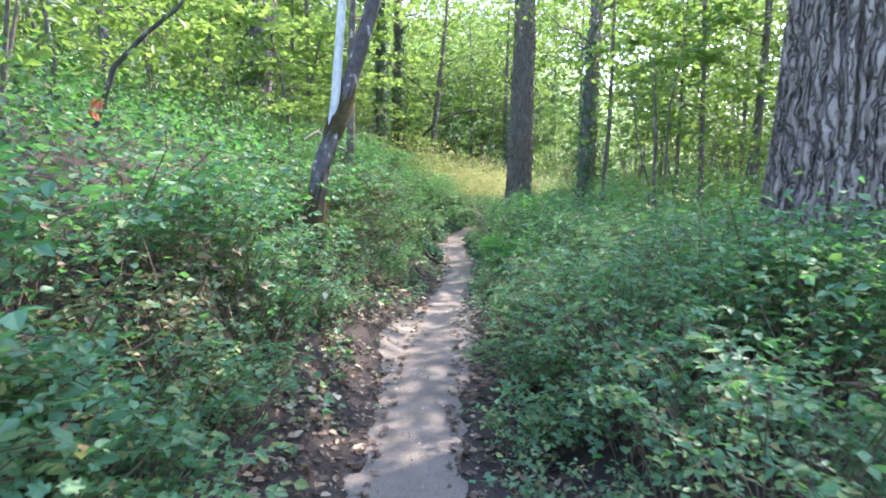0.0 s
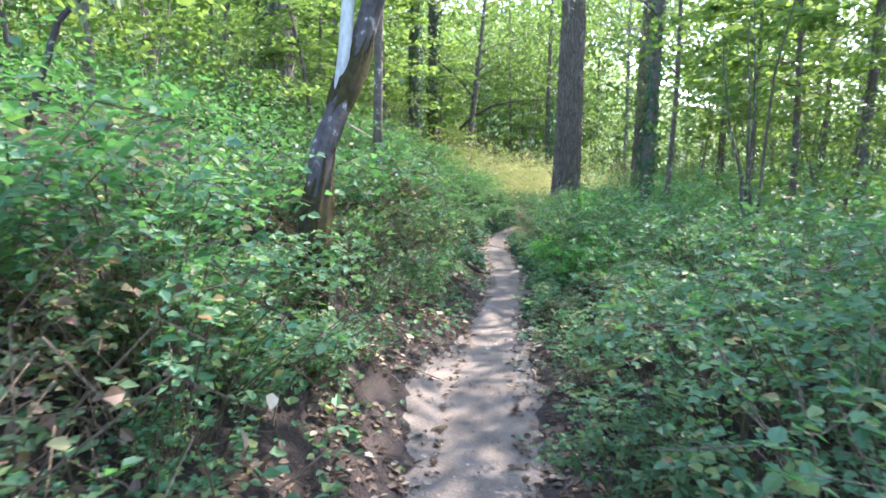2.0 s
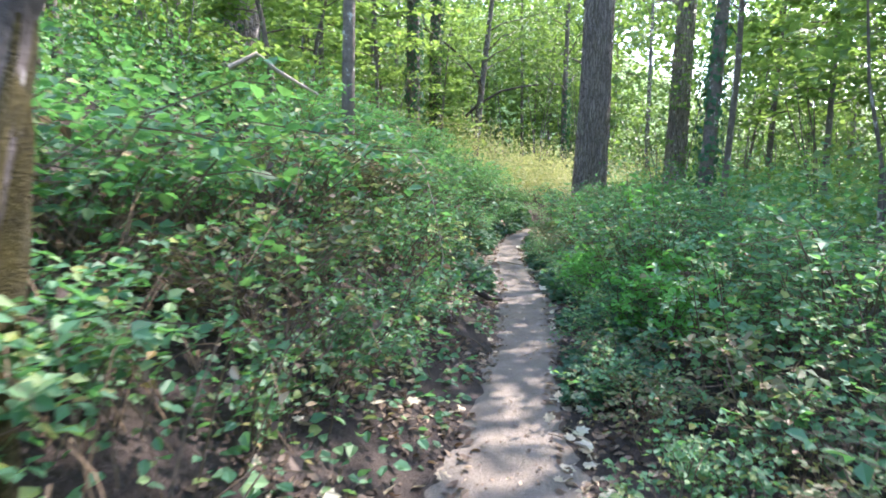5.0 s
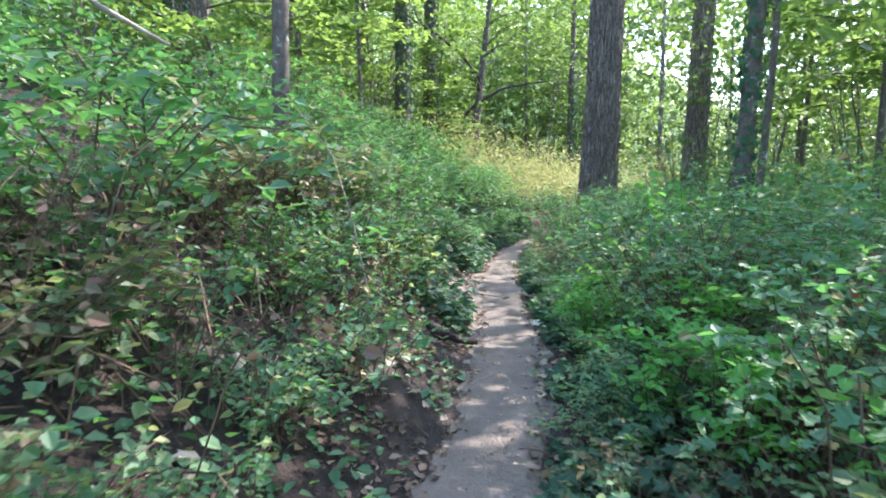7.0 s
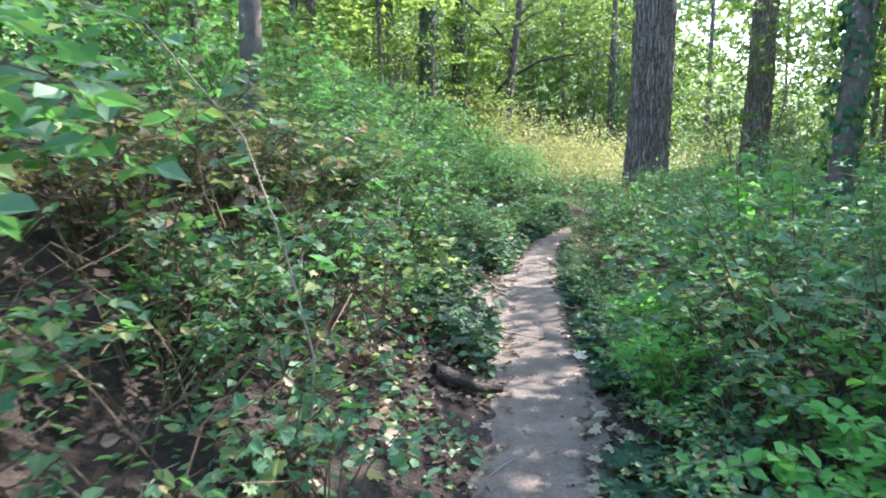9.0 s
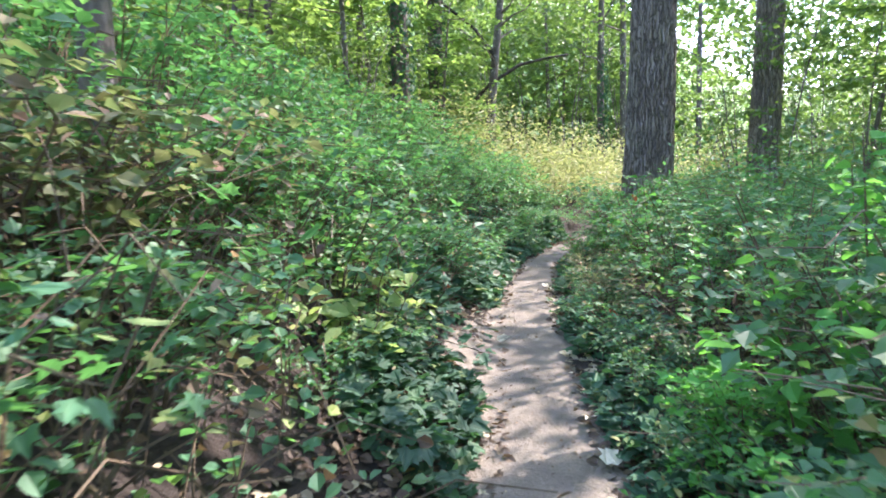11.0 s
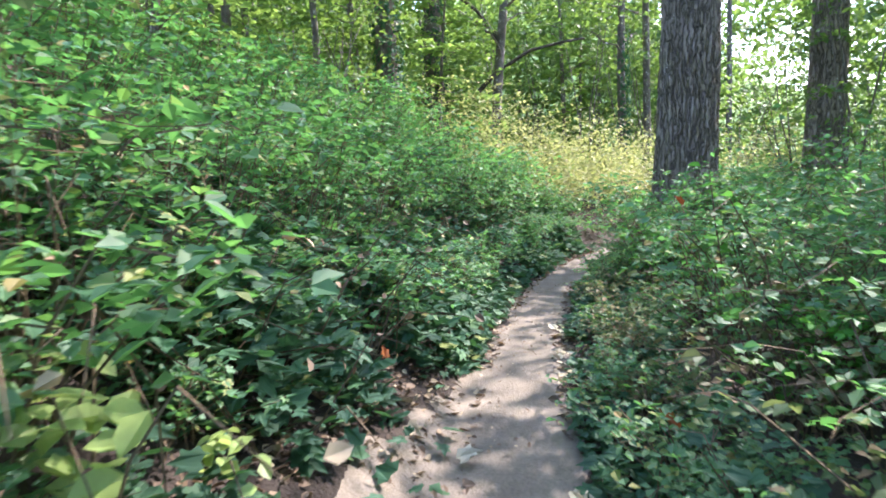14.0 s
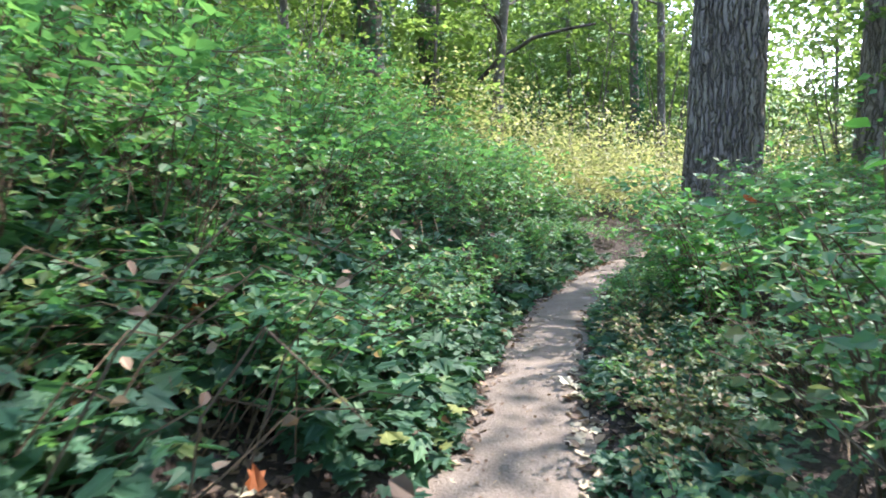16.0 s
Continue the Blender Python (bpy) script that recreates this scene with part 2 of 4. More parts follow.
# ---- leaves and stems ----
OVATE = (np.array([(0, 0, 0), (0, 1, -0.1), (-0.36, 0.32, 0.1), (-0.28, 0.7, 0.05), (0.36, 0.32, 0.1), (0.28, 0.7, 0.05)], float), [(0, 1, 3, 2), (0, 4, 5, 1)])
LOBED = (np.array([(0, 0, 0), (0.22, -0.12, 0.03), (0.52, 0.12, 0.06), (0.32, 0.33, 0.07), (0.44, 0.66, 0.03), (0.18, 0.6, 0.05), (0, 1, -0.06),
                   (-0.18, 0.6, 0.05), (-0.44, 0.66, 0.03), (-0.32, 0.33, 0.07), (-0.52, 0.12, 0.06), (-0.22, -0.12, 0.03)], float),
         [(0, 1, 2, 3, 4, 5, 6), (0, 6, 7, 8, 9, 10, 11)])
LEAFLET = (np.array([(0, 0, 0), (0.36, 0.42, 0.08), (0, 1, -0.1), (-0.36, 0.42, 0.08)], float), [(0, 1, 2, 3)])
BLADE = (np.array([(0, 0, 0), (0.3, 0.5, 0.05), (0, 1, -0.05), (-0.3, 0.5, 0.05)], float), [(0, 1, 2, 3)])


def unit(v):
    return v / np.maximum(np.linalg.norm(v, axis=1, keepdims=True), 1e-9)


def leaves(rng, at, size, template, lift=0.8, droop=0.25, spread=0.6, axis=None):
    """Vertices and faces of one leaf at each place, facing mostly upward."""
    count = len(at)
    t, tf = template
    up = unit(np.c_[rng.normal(0, spread, count), rng.normal(0, spread, count), np.full(count, lift)])
    if axis is None:
        a = rng.uniform(0, 2 * math.pi, count)
        axis = np.c_[np.cos(a), np.sin(a), rng.uniform(-droop * 2, droop * 0.5, count)]
    axis = unit(axis - up * np.sum(axis * up, 1, keepdims=True))
    side = np.cross(axis, up)
    s = np.broadcast_to(size, (count,))[:, None, None]
    v = at[:, None, :] + s * (t[None, :, 0:1] * side[:, None] + t[None, :, 1:2] * axis[:, None] + t[None, :, 2:3] * up[:, None])
    k = len(t)
    return v.reshape(-1, 3), [tuple(i + k * j for i in f) for j in range(count) for f in tf]


def tube(points, radii, sides=5, phase=0.0):
    """A tapered tube along a line of points."""
    verts, faces = [], []
    pts = [Vector(p) for p in points]
    for i, p in enumerate(pts):
        d = (pts[min(i + 1, len(pts) - 1)] - pts[max(i - 1, 0)]).normalized()
        q = d.to_track_quat("Z", "Y")
        for k in range(sides):
            a = 2 * math.pi * k / sides + phase
            verts.append(p + q @ Vector((math.cos(a), math.sin(a), 0)) * radii[i])
        if i:
            faces += [((i - 1) * sides + k, (i - 1) * sides + (k + 1) % sides, i * sides + (k + 1) % sides, i * sides + k) for k in range(sides)]
    faces.append(tuple(range((len(pts) - 1) * sides, len(pts) * sides)))
    return [tuple(v) for v in verts], faces


def joined(pieces):
    verts, faces = [], []
    for v, f in pieces:
        n = len(verts)
        verts.extend(map(tuple, v))
        faces.extend(tuple(i + n for i in g) for g in f)
    return verts, faces


def arching_cane(rng, reach, height, steps=8):
    a = rng.uniform(0, 2 * math.pi)
    pts, x, y = [], rng.normal(0, 0.12), rng.normal(0, 0.12)
    bend = rng.uniform(0.5, 1.0)
    for i in range(steps):
        u = i / (steps - 1)
        r = reach * u
        z = height * math.sin(min(u * bend * 1.5 + 0.02, 1) * math.pi * 0.62) / 0.95
        pts.append((x + math.cos(a) * r + 0.04 * rng.normal(), y + math.sin(a) * r + 0.04 * rng.normal(), z - 0.05 * (i == 0)))
    return pts


def bush_parts(rng, reach, height, canes, leaf, per_cane, template=OVATE, triple=True):
    stems, spots, axes = [], [], []
    for _ in range(canes):
        pts = arching_cane(rng, reach * rng.uniform(0.6, 1.15), height * rng.uniform(0.55, 1.1))
        stems.append(tube(pts[::2] + pts[-1:], [0.006, 0.005, 0.004, 0.003, 0.0015], 3))
        p = np.array(pts)
        for _ in range(per_cane):
            u = rng.uniform(2.4, 6.99) if rng.uniform() < 0.88 else rng.uniform(0.8, 2.4)
            i = int(u)
            spots.append(p[i] + (p[i + 1] - p[i]) * (u - i) + rng.normal(0, 0.06, 3))
    spots = np.array(spots)
    spots[:, 2] = np.maximum(spots[:, 2], 0.02)
    size = rng.uniform(0.65, 1.3, len(spots)) * leaf
    if triple:
        a = rng.uniform(0, 2 * math.pi, len(spots))
        pieces = []
        for turn, k, shape in ((0, 1.0, template), (1.35, 0.85, LEAFLET), (-1.35, 0.85, LEAFLET)):
            ax = np.c_[np.cos(a + turn), np.sin(a + turn), np.full(len(a), -0.15)]
            pieces.append(leaves(rng, spots + 0.15 * size[:, None] * ax, size * k, shape, 1.0, 0.2, 0.42, ax))
        out = joined(pieces)
    else:
        out = leaves(rng, spots, size, template, 0.9, 0.3, 0.5)
    return joined(stems), out


def bush(name, seed, reach, height, canes, leaf, per_cane, mat, label, category, template=OVATE, triple=True, group=""):
    rng = np.random.default_rng(seed)
    (sv, sf), (lv, lf) = bush_parts(rng, reach, height, canes, leaf, per_cane, template, triple)
    root = tagged(new(name), label, category, group)
    tagged(part("cane_tangle", mesh_ob("cane_tangle", sv, sf, CANE), root, "thin brown stems"), kind="stuff")
    tagged(part("foliage", mesh_ob("foliage", lv, lf, mat), root), kind="stuff")
    return root


def put(ob, x, y, turn=0.0, size=1.0, sink=0.03):
    c = copy_thing(ob, pose(x, y, ground_z(x, y) - sink, 0, 0, turn))
    c.scale = (size, size, size)
    return c


def thicket(name, seed, spots, reach, height, leaf, count, mat, label, template=OVATE):
    """Foliage past counting, as one mesh."""
    rng = np.random.default_rng(seed)
    at = []
    for x, y, k in spots:
        z = ground_z(x, y)
        a, r, h = rng.uniform(0, 2 * math.pi, count), np.sqrt(rng.uniform(0, 1, count)) * reach * k, rng.uniform(0.1, 1, count) ** 0.6
        at.append(np.c_[x + np.cos(a) * r, y + np.sin(a) * r, z + h * height * k * np.sqrt(np.maximum(0.08, 1 - (r / (reach * k * 1.1)) ** 2))])
    at = np.concatenate(at)
    v, f = leaves(rng, at, leaf * rng.uniform(0.6, 1.3, len(at)), template, 0.9, 0.3, 0.5)
    return tagged(mesh_ob(name, v, f, mat), label, "undergrowth", kind="stuff")


BRAMBLE_LABEL = "green bramble bush with arching brown canes"
GROUP = "brambles along the path"
kinds = [bush("bramble_bush", 10 + i, 0.75, 0.68, 19, 0.067, 14, BRAMBLE, BRAMBLE_LABEL, "bush", group=GROUP) for i in range(4)]
kinds += [bush("bramble_bush", 20 + i, 0.7, 0.6, 18, 0.062, 11, BRAMBLE_DRY, "half-withered bramble bush with reddish dry leaves", "bush", group=GROUP) for i in range(2)]
kinds += [bush("broadleaf_bush", 24 + i, 0.6, 0.62, 18, 0.06, 16, BRAMBLE, "low bush with broad lobed green leaves", "bush", LOBED, False, "low bushes along the path") for i in range(2)]
kinds += [bush("bramble_bush", 26 + i, 0.85, 1.2, 26, 0.064, 14, BRAMBLE, "tall green bramble bush with dense small leaves", "bush", group=GROUP) for i in range(2)]
rnd = random.Random(4)
used = set()


def sow(kind_index, x, y, size):
    k = kinds[kind_index]
    if kind_index not in used:
        used.add(kind_index)
        k.matrix_basis = pose(x, y, ground_z(x, y) - 0.03, 0, 0, rnd.uniform(0, 360)) @ Matrix.Diagonal((size, size, size, 1))
    else:
        put(k, x, y, rnd.uniform(0, 360), size)


near_spots = []
for j in range(47):
    y0 = 0.4 + j * 0.6
    for d, size in ((0.62 + 0.75 * bare(y0), 0.72), (1.3, 1.0), (2.0, 1.2 if y0 < 11 else 1.35)):
        y = y0 + rnd.uniform(-0.25, 0.25)
        dd = d + rnd.uniform(-0.15, 0.15)
        if d < 1 and (6.0 < y < 8.6 or 10.6 < y < 13.0) and rnd.random() < 0.6:
            continue
        if d > 1 and noise.noise((y * 0.8, d * 1.3, 2.7)) > 0.22:
            continue
        near_spots.append((trail_x(y) - 0.33 - dd, y, size * rnd.uniform(0.75, 1.2)))
    for d, size in ((0.5, 0.64), (1.15, 0.85 if y0 < 9 else 0.95), (2.0, 1.02)):
        y = y0 + rnd.uniform(-0.25, 0.25)
        near_spots.append((trail_x(y) + 0.33 + d + rnd.uniform(-0.1, 0.15), y, size * rnd.uniform(0.85, 1.15)))
near_spots += [(-1.25, 6.3, 0.6), (-1.6, 6.15, 0.7), (-1.1, 6.95, 0.6), (-1.95, 6.4, 0.8), (-1.75, 7.5, 0.9), (-1.15, 1.5, 0.75), (-1.6, 1.9, 0.9), (-1.2, 2.3, 0.72), (-1.8, 2.5, 0.95), (-1.35, 3.0, 0.85), (-2.1, 3.1, 1.0), (-1.9, 1.4, 0.9), (-2.4, 2.2, 1.0)]
TRUNKS = [(4.22, 7.0, 0.9), (2.55, 25, 0.8), (-1.55, 7.06, 0.2), (3.47, 17.3, 0.3), (5.8, 27.8, 0.7), (-0.5, 13.3, 0.75)]
for x, y, size in near_spots:
    if any(math.hypot(x - a, y - b) < r for a, b, r in TRUNKS):
        continue
    if -2.0 < x < -0.9 and 5.5 < y < 7.2:
        size = min(size, 0.62 if y < 6.0 else 0.85)
    if -1.5 < x < -0.3 and 13.6 < y < 15.3:
        size = min(size, 0.5)
    sow(rnd.choice([0, 1, 2, 3, 0, 1, 6, 7, 6] if y > 15.6 else [0, 1, 2, 3, 4, 5, 4, 6, 7] if y > 9 else [0, 1, 2, 3, 0, 1, 4, 6, 7]) if x < trail_x(y) else rnd.choice([0, 1, 2, 3, 4, 7] if x < trail_x(y) + 1.15 else [8, 9, 8, 9, 8, 9, 5, 6]), x, y, size)

for j in range(16):
    y = 14.5 + j * 0.78
    sow(rnd.choice([8, 9]), trail_x(y) - 0.33 - rnd.uniform(1.3, 1.7), y, rnd.uniform(0.8, 0.95))
    sow(rnd.choice([8, 9]), trail_x(y) - 0.33 - rnd.uniform(2.5, 3.1), y, rnd.uniform(1.0, 1.25))
sow(8, -1.5, 4.8, 0.85)
sow(9, -1.75, 5.2, 0.9)
for x, y in ((2.7, 4.4), (2.9, 5.2), (3.5, 5.4), (3.1, 6.1), (4.1, 5.7), (2.5, 5.8), (4.6, 5.5), (3.3, 4.6)):
    sow(rnd.choice([8, 9]), x, y, rnd.uniform(1.05, 1.2))
kinds.append(bush("leafy_herb", 29, 0.45, 0.8, 13, 0.075, 16, FRESH_LEAF, "tall fresh green herb beside the path", "plant", group="herbs along the path"))
for x, y, size in ((0.95, 13.2, 0.75), (1.05, 14.3, 0.7), (1.8, 17.4, 0.8), (1.7, 12.2, 1.0), (1.3, 21.0, 1.0), (1.2, 10.9, 0.9), (1.1, 11.6, 0.85)):
    sow(10, x, y, size)

jig = lambda s: [(x + rnd.uniform(-0.4, 0.4), y + rnd.uniform(-0.4, 0.4), k) for x, y, k in s]
far_left = [(trail_x(min(y, 26)) - 0.33 - d, y, rnd.uniform(0.8, 1.5) * (1.0 if y < 12 else 1.3 if y < 27 else 0.7)) for y in np.arange(-1, 40, 0.8) for d in np.arange(2.7, 9, 0.95)]
far_right = [(trail_x(min(y, 27)) + 0.33 + d, y, rnd.uniform(0.9, 1.5)) for y in np.arange(-1, 34, 0.85) for d in np.arange(2.7, 11, 1.05)]
thicket("bramble_thicket", 31, jig(far_left), 0.8, 0.95, 0.085, 150, BRAMBLE, "dense green bramble thicket covering the bank", LEAFLET)
thicket("bramble_thicket", 32, jig(far_right), 0.85, 1.5, 0.085, 190, BRAMBLE, "dense waist-high green bramble thicket on level ground", LEAFLET)
far_scrub = [(x, y, rnd.uniform(0.9, 1.6)) for x in np.arange(-24, 30, 2.2) for y in np.arange(-4, 56, 2.2) if not (trail_x(min(y, 27)) - 9 < x < trail_x(min(y, 27)) + 11 and y < 36)]
thicket("scrub", 33, jig(far_scrub), 1.5, 1.6, 0.26, 80, BRAMBLE, "low green scrub under the far trees", BLADE)
# shrubs of the clearing; their pale leaf tone adds painted sunshine
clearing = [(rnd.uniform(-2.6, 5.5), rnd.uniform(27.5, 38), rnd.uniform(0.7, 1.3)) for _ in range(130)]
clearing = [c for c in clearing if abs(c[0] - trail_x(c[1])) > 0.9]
thicket("sunlit_scrub", 34, clearing, 0.95, 2.5, 0.085, 340, SUN_PALED_LEAF, "yellow-green shrubs in a clearing by the bend, paled by painted sunlight", BLADE)


def cover(name, seed, side, y0, y1, d0, d1, count, size, rise, mat, template, label, category):
    """Creeping leaves laid over the ground beside the path."""
    rng = np.random.default_rng(seed)
    at = []
    while len(at) < count:
        y, d = rng.uniform(y0, y1), rng.uniform(d0, d1)
        x = trail_x(y) + side * (0.31 + d)
        if side < 0 and d < bare(y) and rng.uniform() < (0.3 if mat in (DRY_LEAF, PALE_LEAF) else 0.94):
            continue
        if noise.noise((x * 1.1, y * 1.1, seed)) > -0.25:
            at.append((x, y, ground_z(x, y) + (0.02 if d < 0 else 0.0) + rng.uniform(0.01, rise) * min(1, 0.25 + max(d, 0))))
    at = np.array(at)
    v, f = leaves(rng, at, size * rng.uniform(0.5, 1.3, count), template, 0.9, 0.3, 0.35)
    return tagged(mesh_ob(name, v, f, mat), label, category, kind="stuff")


cover("ivy_carpet", 51, -1, 15.8, 27, 0.05, 2.0, 13000, 0.11, 0.55, IVY, LOBED, "dark green ivy creeping over the bank", "ivy")
cover("ivy_carpet", 59, -1, 14.0, 15.8, 0.08, 0.75, 800, 0.1, 0.4, IVY, LOBED, "patch of dark green ivy at the foot of the bank", "ivy")
cover("ivy_carpet", 52, 1, 10, 27, 0.02, 0.8, 6000, 0.085, 0.4, IVY, LOBED, "dark green ivy along the path edge", "ivy")
cover("seedlings", 53, -1, 1, 15, 0.05, 1.5, 2600, 0.075, 0.28, BRAMBLE, OVATE, "small green seedlings in the leaf litter", "seedlings")
cover("leaf_litter", 54, -1, 0.5, 27, -0.06, 0.85, 9000, 0.06, 0.03, DRY_LEAF, OVATE, "brown fallen leaves on the bank", "leaf litter")
cover("leaf_crumbs", 56, -1, 0.5, 27, -0.6, 0.3, 1500, 0.026, 0.02, DRY_LEAF, OVATE, "bits of dry leaf scattered on the path", "leaf litter")
cover("pale_leaf_litter", 57, 1, 8, 24, -0.06, 0.22, 230, 0.085, 0.03, PALE_LEAF, LOBED, "pale dry fallen leaves along the path edge", "leaf litter")
cover("pale_leaf_litter", 58, -1, 4, 24, 0.0, 0.9, 200, 0.085, 0.04, PALE_LEAF, LOBED, "pale dry fallen leaves on the bank", "leaf litter")
cover("leaf_litter", 55, 1, 0.5, 27, -0.08, 0.9, 6000, 0.065, 0.03, DRY_LEAF, OVATE, "brown fallen leaves beside the path", "leaf litter")


# ---- trees ----
def trunk_mesh(name, line, radii, mat, ridges=0, depth=0.0, sides=24, rows=60, flare=0.0):
    """A trunk along a line, with bark ridges that split and meander."""
    pts = np.array(line, float)
    t = np.linspace(0, 1, len(pts))
    verts, faces = [], []
    for j in range(rows):
        u = (j / (rows - 1)) ** (2.5 if ridges > 20 else 1.4)
        c = np.array([np.interp(u, t, pts[:, k]) for k in range(3)])
        r0 = float(np.interp(u, t, radii))
        r0 *= 1 + flare * math.exp(-u * 14)
        for i in range(sides):
            a = 2 * math.pi * i / sides
            ca, sa = math.cos(a), math.sin(a)
            h = c[2]
            r = r0 * (1 + 0.06 * noise.noise((ca * 1.2, sa * 1.2, h * 0.4 + pts[0][0])))
            if ridges:
                w = a * ridges + 3.4 * noise.noise((ca * 2.5, sa * 2.5, h * 0.6)) + 2.2 * noise.noise((ca * 6, sa * 6, h * 2.0)) + 0.8 * noise.noise((ca * 14, sa * 14, h * 6))
                furrow = math.exp(-(math.sin(w / 2) / 0.42) ** 2)
                plate = noise.noise((ca * 11, sa * 11, h * 3.2)) + 0.6 * noise.noise((ca * 22, sa * 22, h * 9))
                r += depth * (0.35 - furrow) + depth * 0.6 * max(-0.6, min(0.5, 1.6 * plate))
            verts.append((c[0] + ca * r, c[1] + sa * r, h))
        if j:
            faces += [((j - 1) * sides + i, (j - 1) * sides + (i + 1) % sides, j * sides + (i + 1) % sides, j * sides + i) for i in range(sides)]
    return mesh_ob(name, verts, faces, mat, True)


def crown_mesh(name, rng, centre, spread, low, high, clumps, per, leaf, mat, template=OVATE):
    """Many clumps of leaves round limbs, uneven and with gaps."""
    at = []
    for _ in range(clumps):
        a, r = rng.uniform(0, 2 * math.pi), spread * math.sqrt(rng.uniform(0.02, 1))
        z = rng.uniform(low, high)
        c = np.array([centre[0] + math.cos(a) * r, centre[1] + math.sin(a) * r, z])
        s = rng.uniform(0.35, 0.8) * spread / 3.2 + 0.2
        at.append(c + rng.normal(0, 1, (per, 3)) * np.array([s, s, s * 0.42]))
    at = np.concatenate(at)
    v, f = leaves(rng, at, leaf * rng.uniform(0.6, 1.3, len(at)), template, 0.8, 0.4, 0.6)
    return mesh_ob(name, v, f, mat)


def add_limbs(root, rng, base, top, spread, count, radius, mat):
    base, top = Vector(base), Vector(top)
    for _ in range(count):
        u = rng.uniform(0.35, 0.97)
        p = base.lerp(top, u)
        a = rng.uniform(0, 2 * math.pi)
        length = spread * rng.uniform(0.5, 1.0)
        pts = [p + Vector((math.cos(a) * length * k, math.sin(a) * length * k, length * (0.5 * k - 0.15 * k * k))) + Vector(rng.normal(0, 0.06, 3)) * (k > 0) for k in (0, 0.25, 0.5, 0.75, 1.0)]
        r = radius * (1 - 0.6 * u)
        v, f = tube(pts, [r, r * 0.75, r * 0.55, r * 0.35, r * 0.15], 5)
        part("limb", mesh_ob("limb", v, f, mat, True), root)


def tree(name, seed, x, y, height, radius, spread, low, label, lean=(0, 0), leaf=0.14, clumps=60, per=45, mat=TREE_LEAF, bark=BARK_SMOOTH, ridges=0, depth=0.0, sides=14, rows=24, limbs=9, flare=0.25, at_origin=False, template=OVATE):
    rng = np.random.default_rng(seed)
    z = 0 if at_origin else ground_z(x, y) - 0.08
    root = tagged(new(name), label, "tree")
    root.location = (x, y, z)
    top = (lean[0], lean[1], height)
    bend = [(0, 0, 0), (lean[0] * 0.3 + rng.normal(0, radius * 0.4), lean[1] * 0.3, height * 0.35), (lean[0] * 0.65 + rng.normal(0, radius * 0.4), lean[1] * 0.65, height * 0.7), top]
    part("trunk", trunk_mesh("trunk", bend, [radius, radius * 0.86, radius * 0.6, radius * 0.2], bark, ridges, depth, sides, rows, flare), root)
    if limbs:
        add_limbs(root, rng, (0, 0, 0), top, spread, limbs, radius * 0.4, bark)
    if clumps:
        part("crown", crown_mesh("crown", rng, top, spread, low, height * 1.05, clumps, per, leaf, mat, template), root)
    return root


def ivy_sleeve(root, seed, radius, height, count, lean=(0, 0)):
    rng = np.random.default_rng(seed)
    a, h = rng.uniform(0, 2 * math.pi, count), rng.uniform(0, 1, count)
    r = radius * (1 - 0.4 * h) + np.abs(rng.normal(0, 0.07, count)) + 0.02
    at = np.c_[lean[0] * h + np.cos(a) * r, lean[1] * h + np.sin(a) * r, h * height]
    out = np.c_[np.cos(a), np.sin(a), rng.uniform(-0.2, 0.6, count)]
    axis = np.c_[rng.normal(0, 0.4, count), rng.normal(0, 0.4, count), np.full(count, -1.0)]
    t, tf = LOBED
    up = unit(out + rng.normal(0, 0.25, (count, 3)))
    axis = unit(axis - up * np.sum(axis * up, 1, keepdims=True))
    side = np.cross(axis, up)
    s = (0.1 * rng.uniform(0.6, 1.3, count))[:, None, None]
    v = at[:, None] + s * (t[None, :, 0:1] * side[:, None] + t[None, :, 1:2] * axis[:, None] + t[None, :, 2:3] * up[:, None])
    part("ivy", mesh_ob("ivy", v.reshape(-1, 3), [tuple(i + 12 * j for i in f) for j in range(count) for f in tf], IVY), root, "dark green ivy climbing the trunk")


tree("conifer_tree", 1, 4.22, 7.0, 20, 0.66, 3.5, 11, "thick old tree with deeply furrowed grey-brown bark", (0.2, 0.3), 0.26, 90, 36, template=BLADE, ridges=34, depth=0.075, sides=250, rows=270, bark=BARK, limbs=8)
tree("conifer_tree", 2, 2.55, 25, 20, 0.47, 4.0, 9.5, "thick straight tree with furrowed brown bark beside the path", (0.25, 0), 0.26, 120, 40, template=BLADE, ridges=28, depth=0.05, sides=210, rows=220, bark=BARK, limbs=8)
t = tree("tree", 3, -6.3, 19.8, 16, 0.42, 3.5, 8, "tall tree with a dark ivy-covered trunk", (0.3, 0), 0.2, 50, 30, bark=BARK, sides=20, rows=40)
ivy_sleeve(t, 3, 0.44, 9, 2600)
t = tree("tree", 4, -3.29, 28.1, 15, 0.26, 3, 8, "tree with an ivy-covered trunk on the bank", (0.0, 0), 0.18, 45, 30)
ivy_sleeve(t, 4, 0.28, 9, 2200)
t = tree("tree", 5, -2.95, 32.5, 15, 0.3, 3, 8, "tree with an ivy-covered trunk on the bank", (0.1, 0), 0.18, 45, 30)
ivy_sleeve(t, 5, 0.3, 9, 2000)
t = tree("tree", 6, 3.47, 17.3, 13, 0.13, 3.3, 6.5, "slim tree with an ivy-covered trunk", (0.5, 0.4), 0.19, 58, 40, template=BLADE)
ivy_sleeve(t, 6, 0.12, 6, 600, (0.25, 0.2))
tree("tree", 7, 5.8, 27.8, 16, 0.36, 3.6, 6.5, "grey-barked tree among the brambles", (0.3, 0), 0.19, 66, 40, template=BLADE, ridges=20, depth=0.03, sides=90, rows=110, bark=BARK)
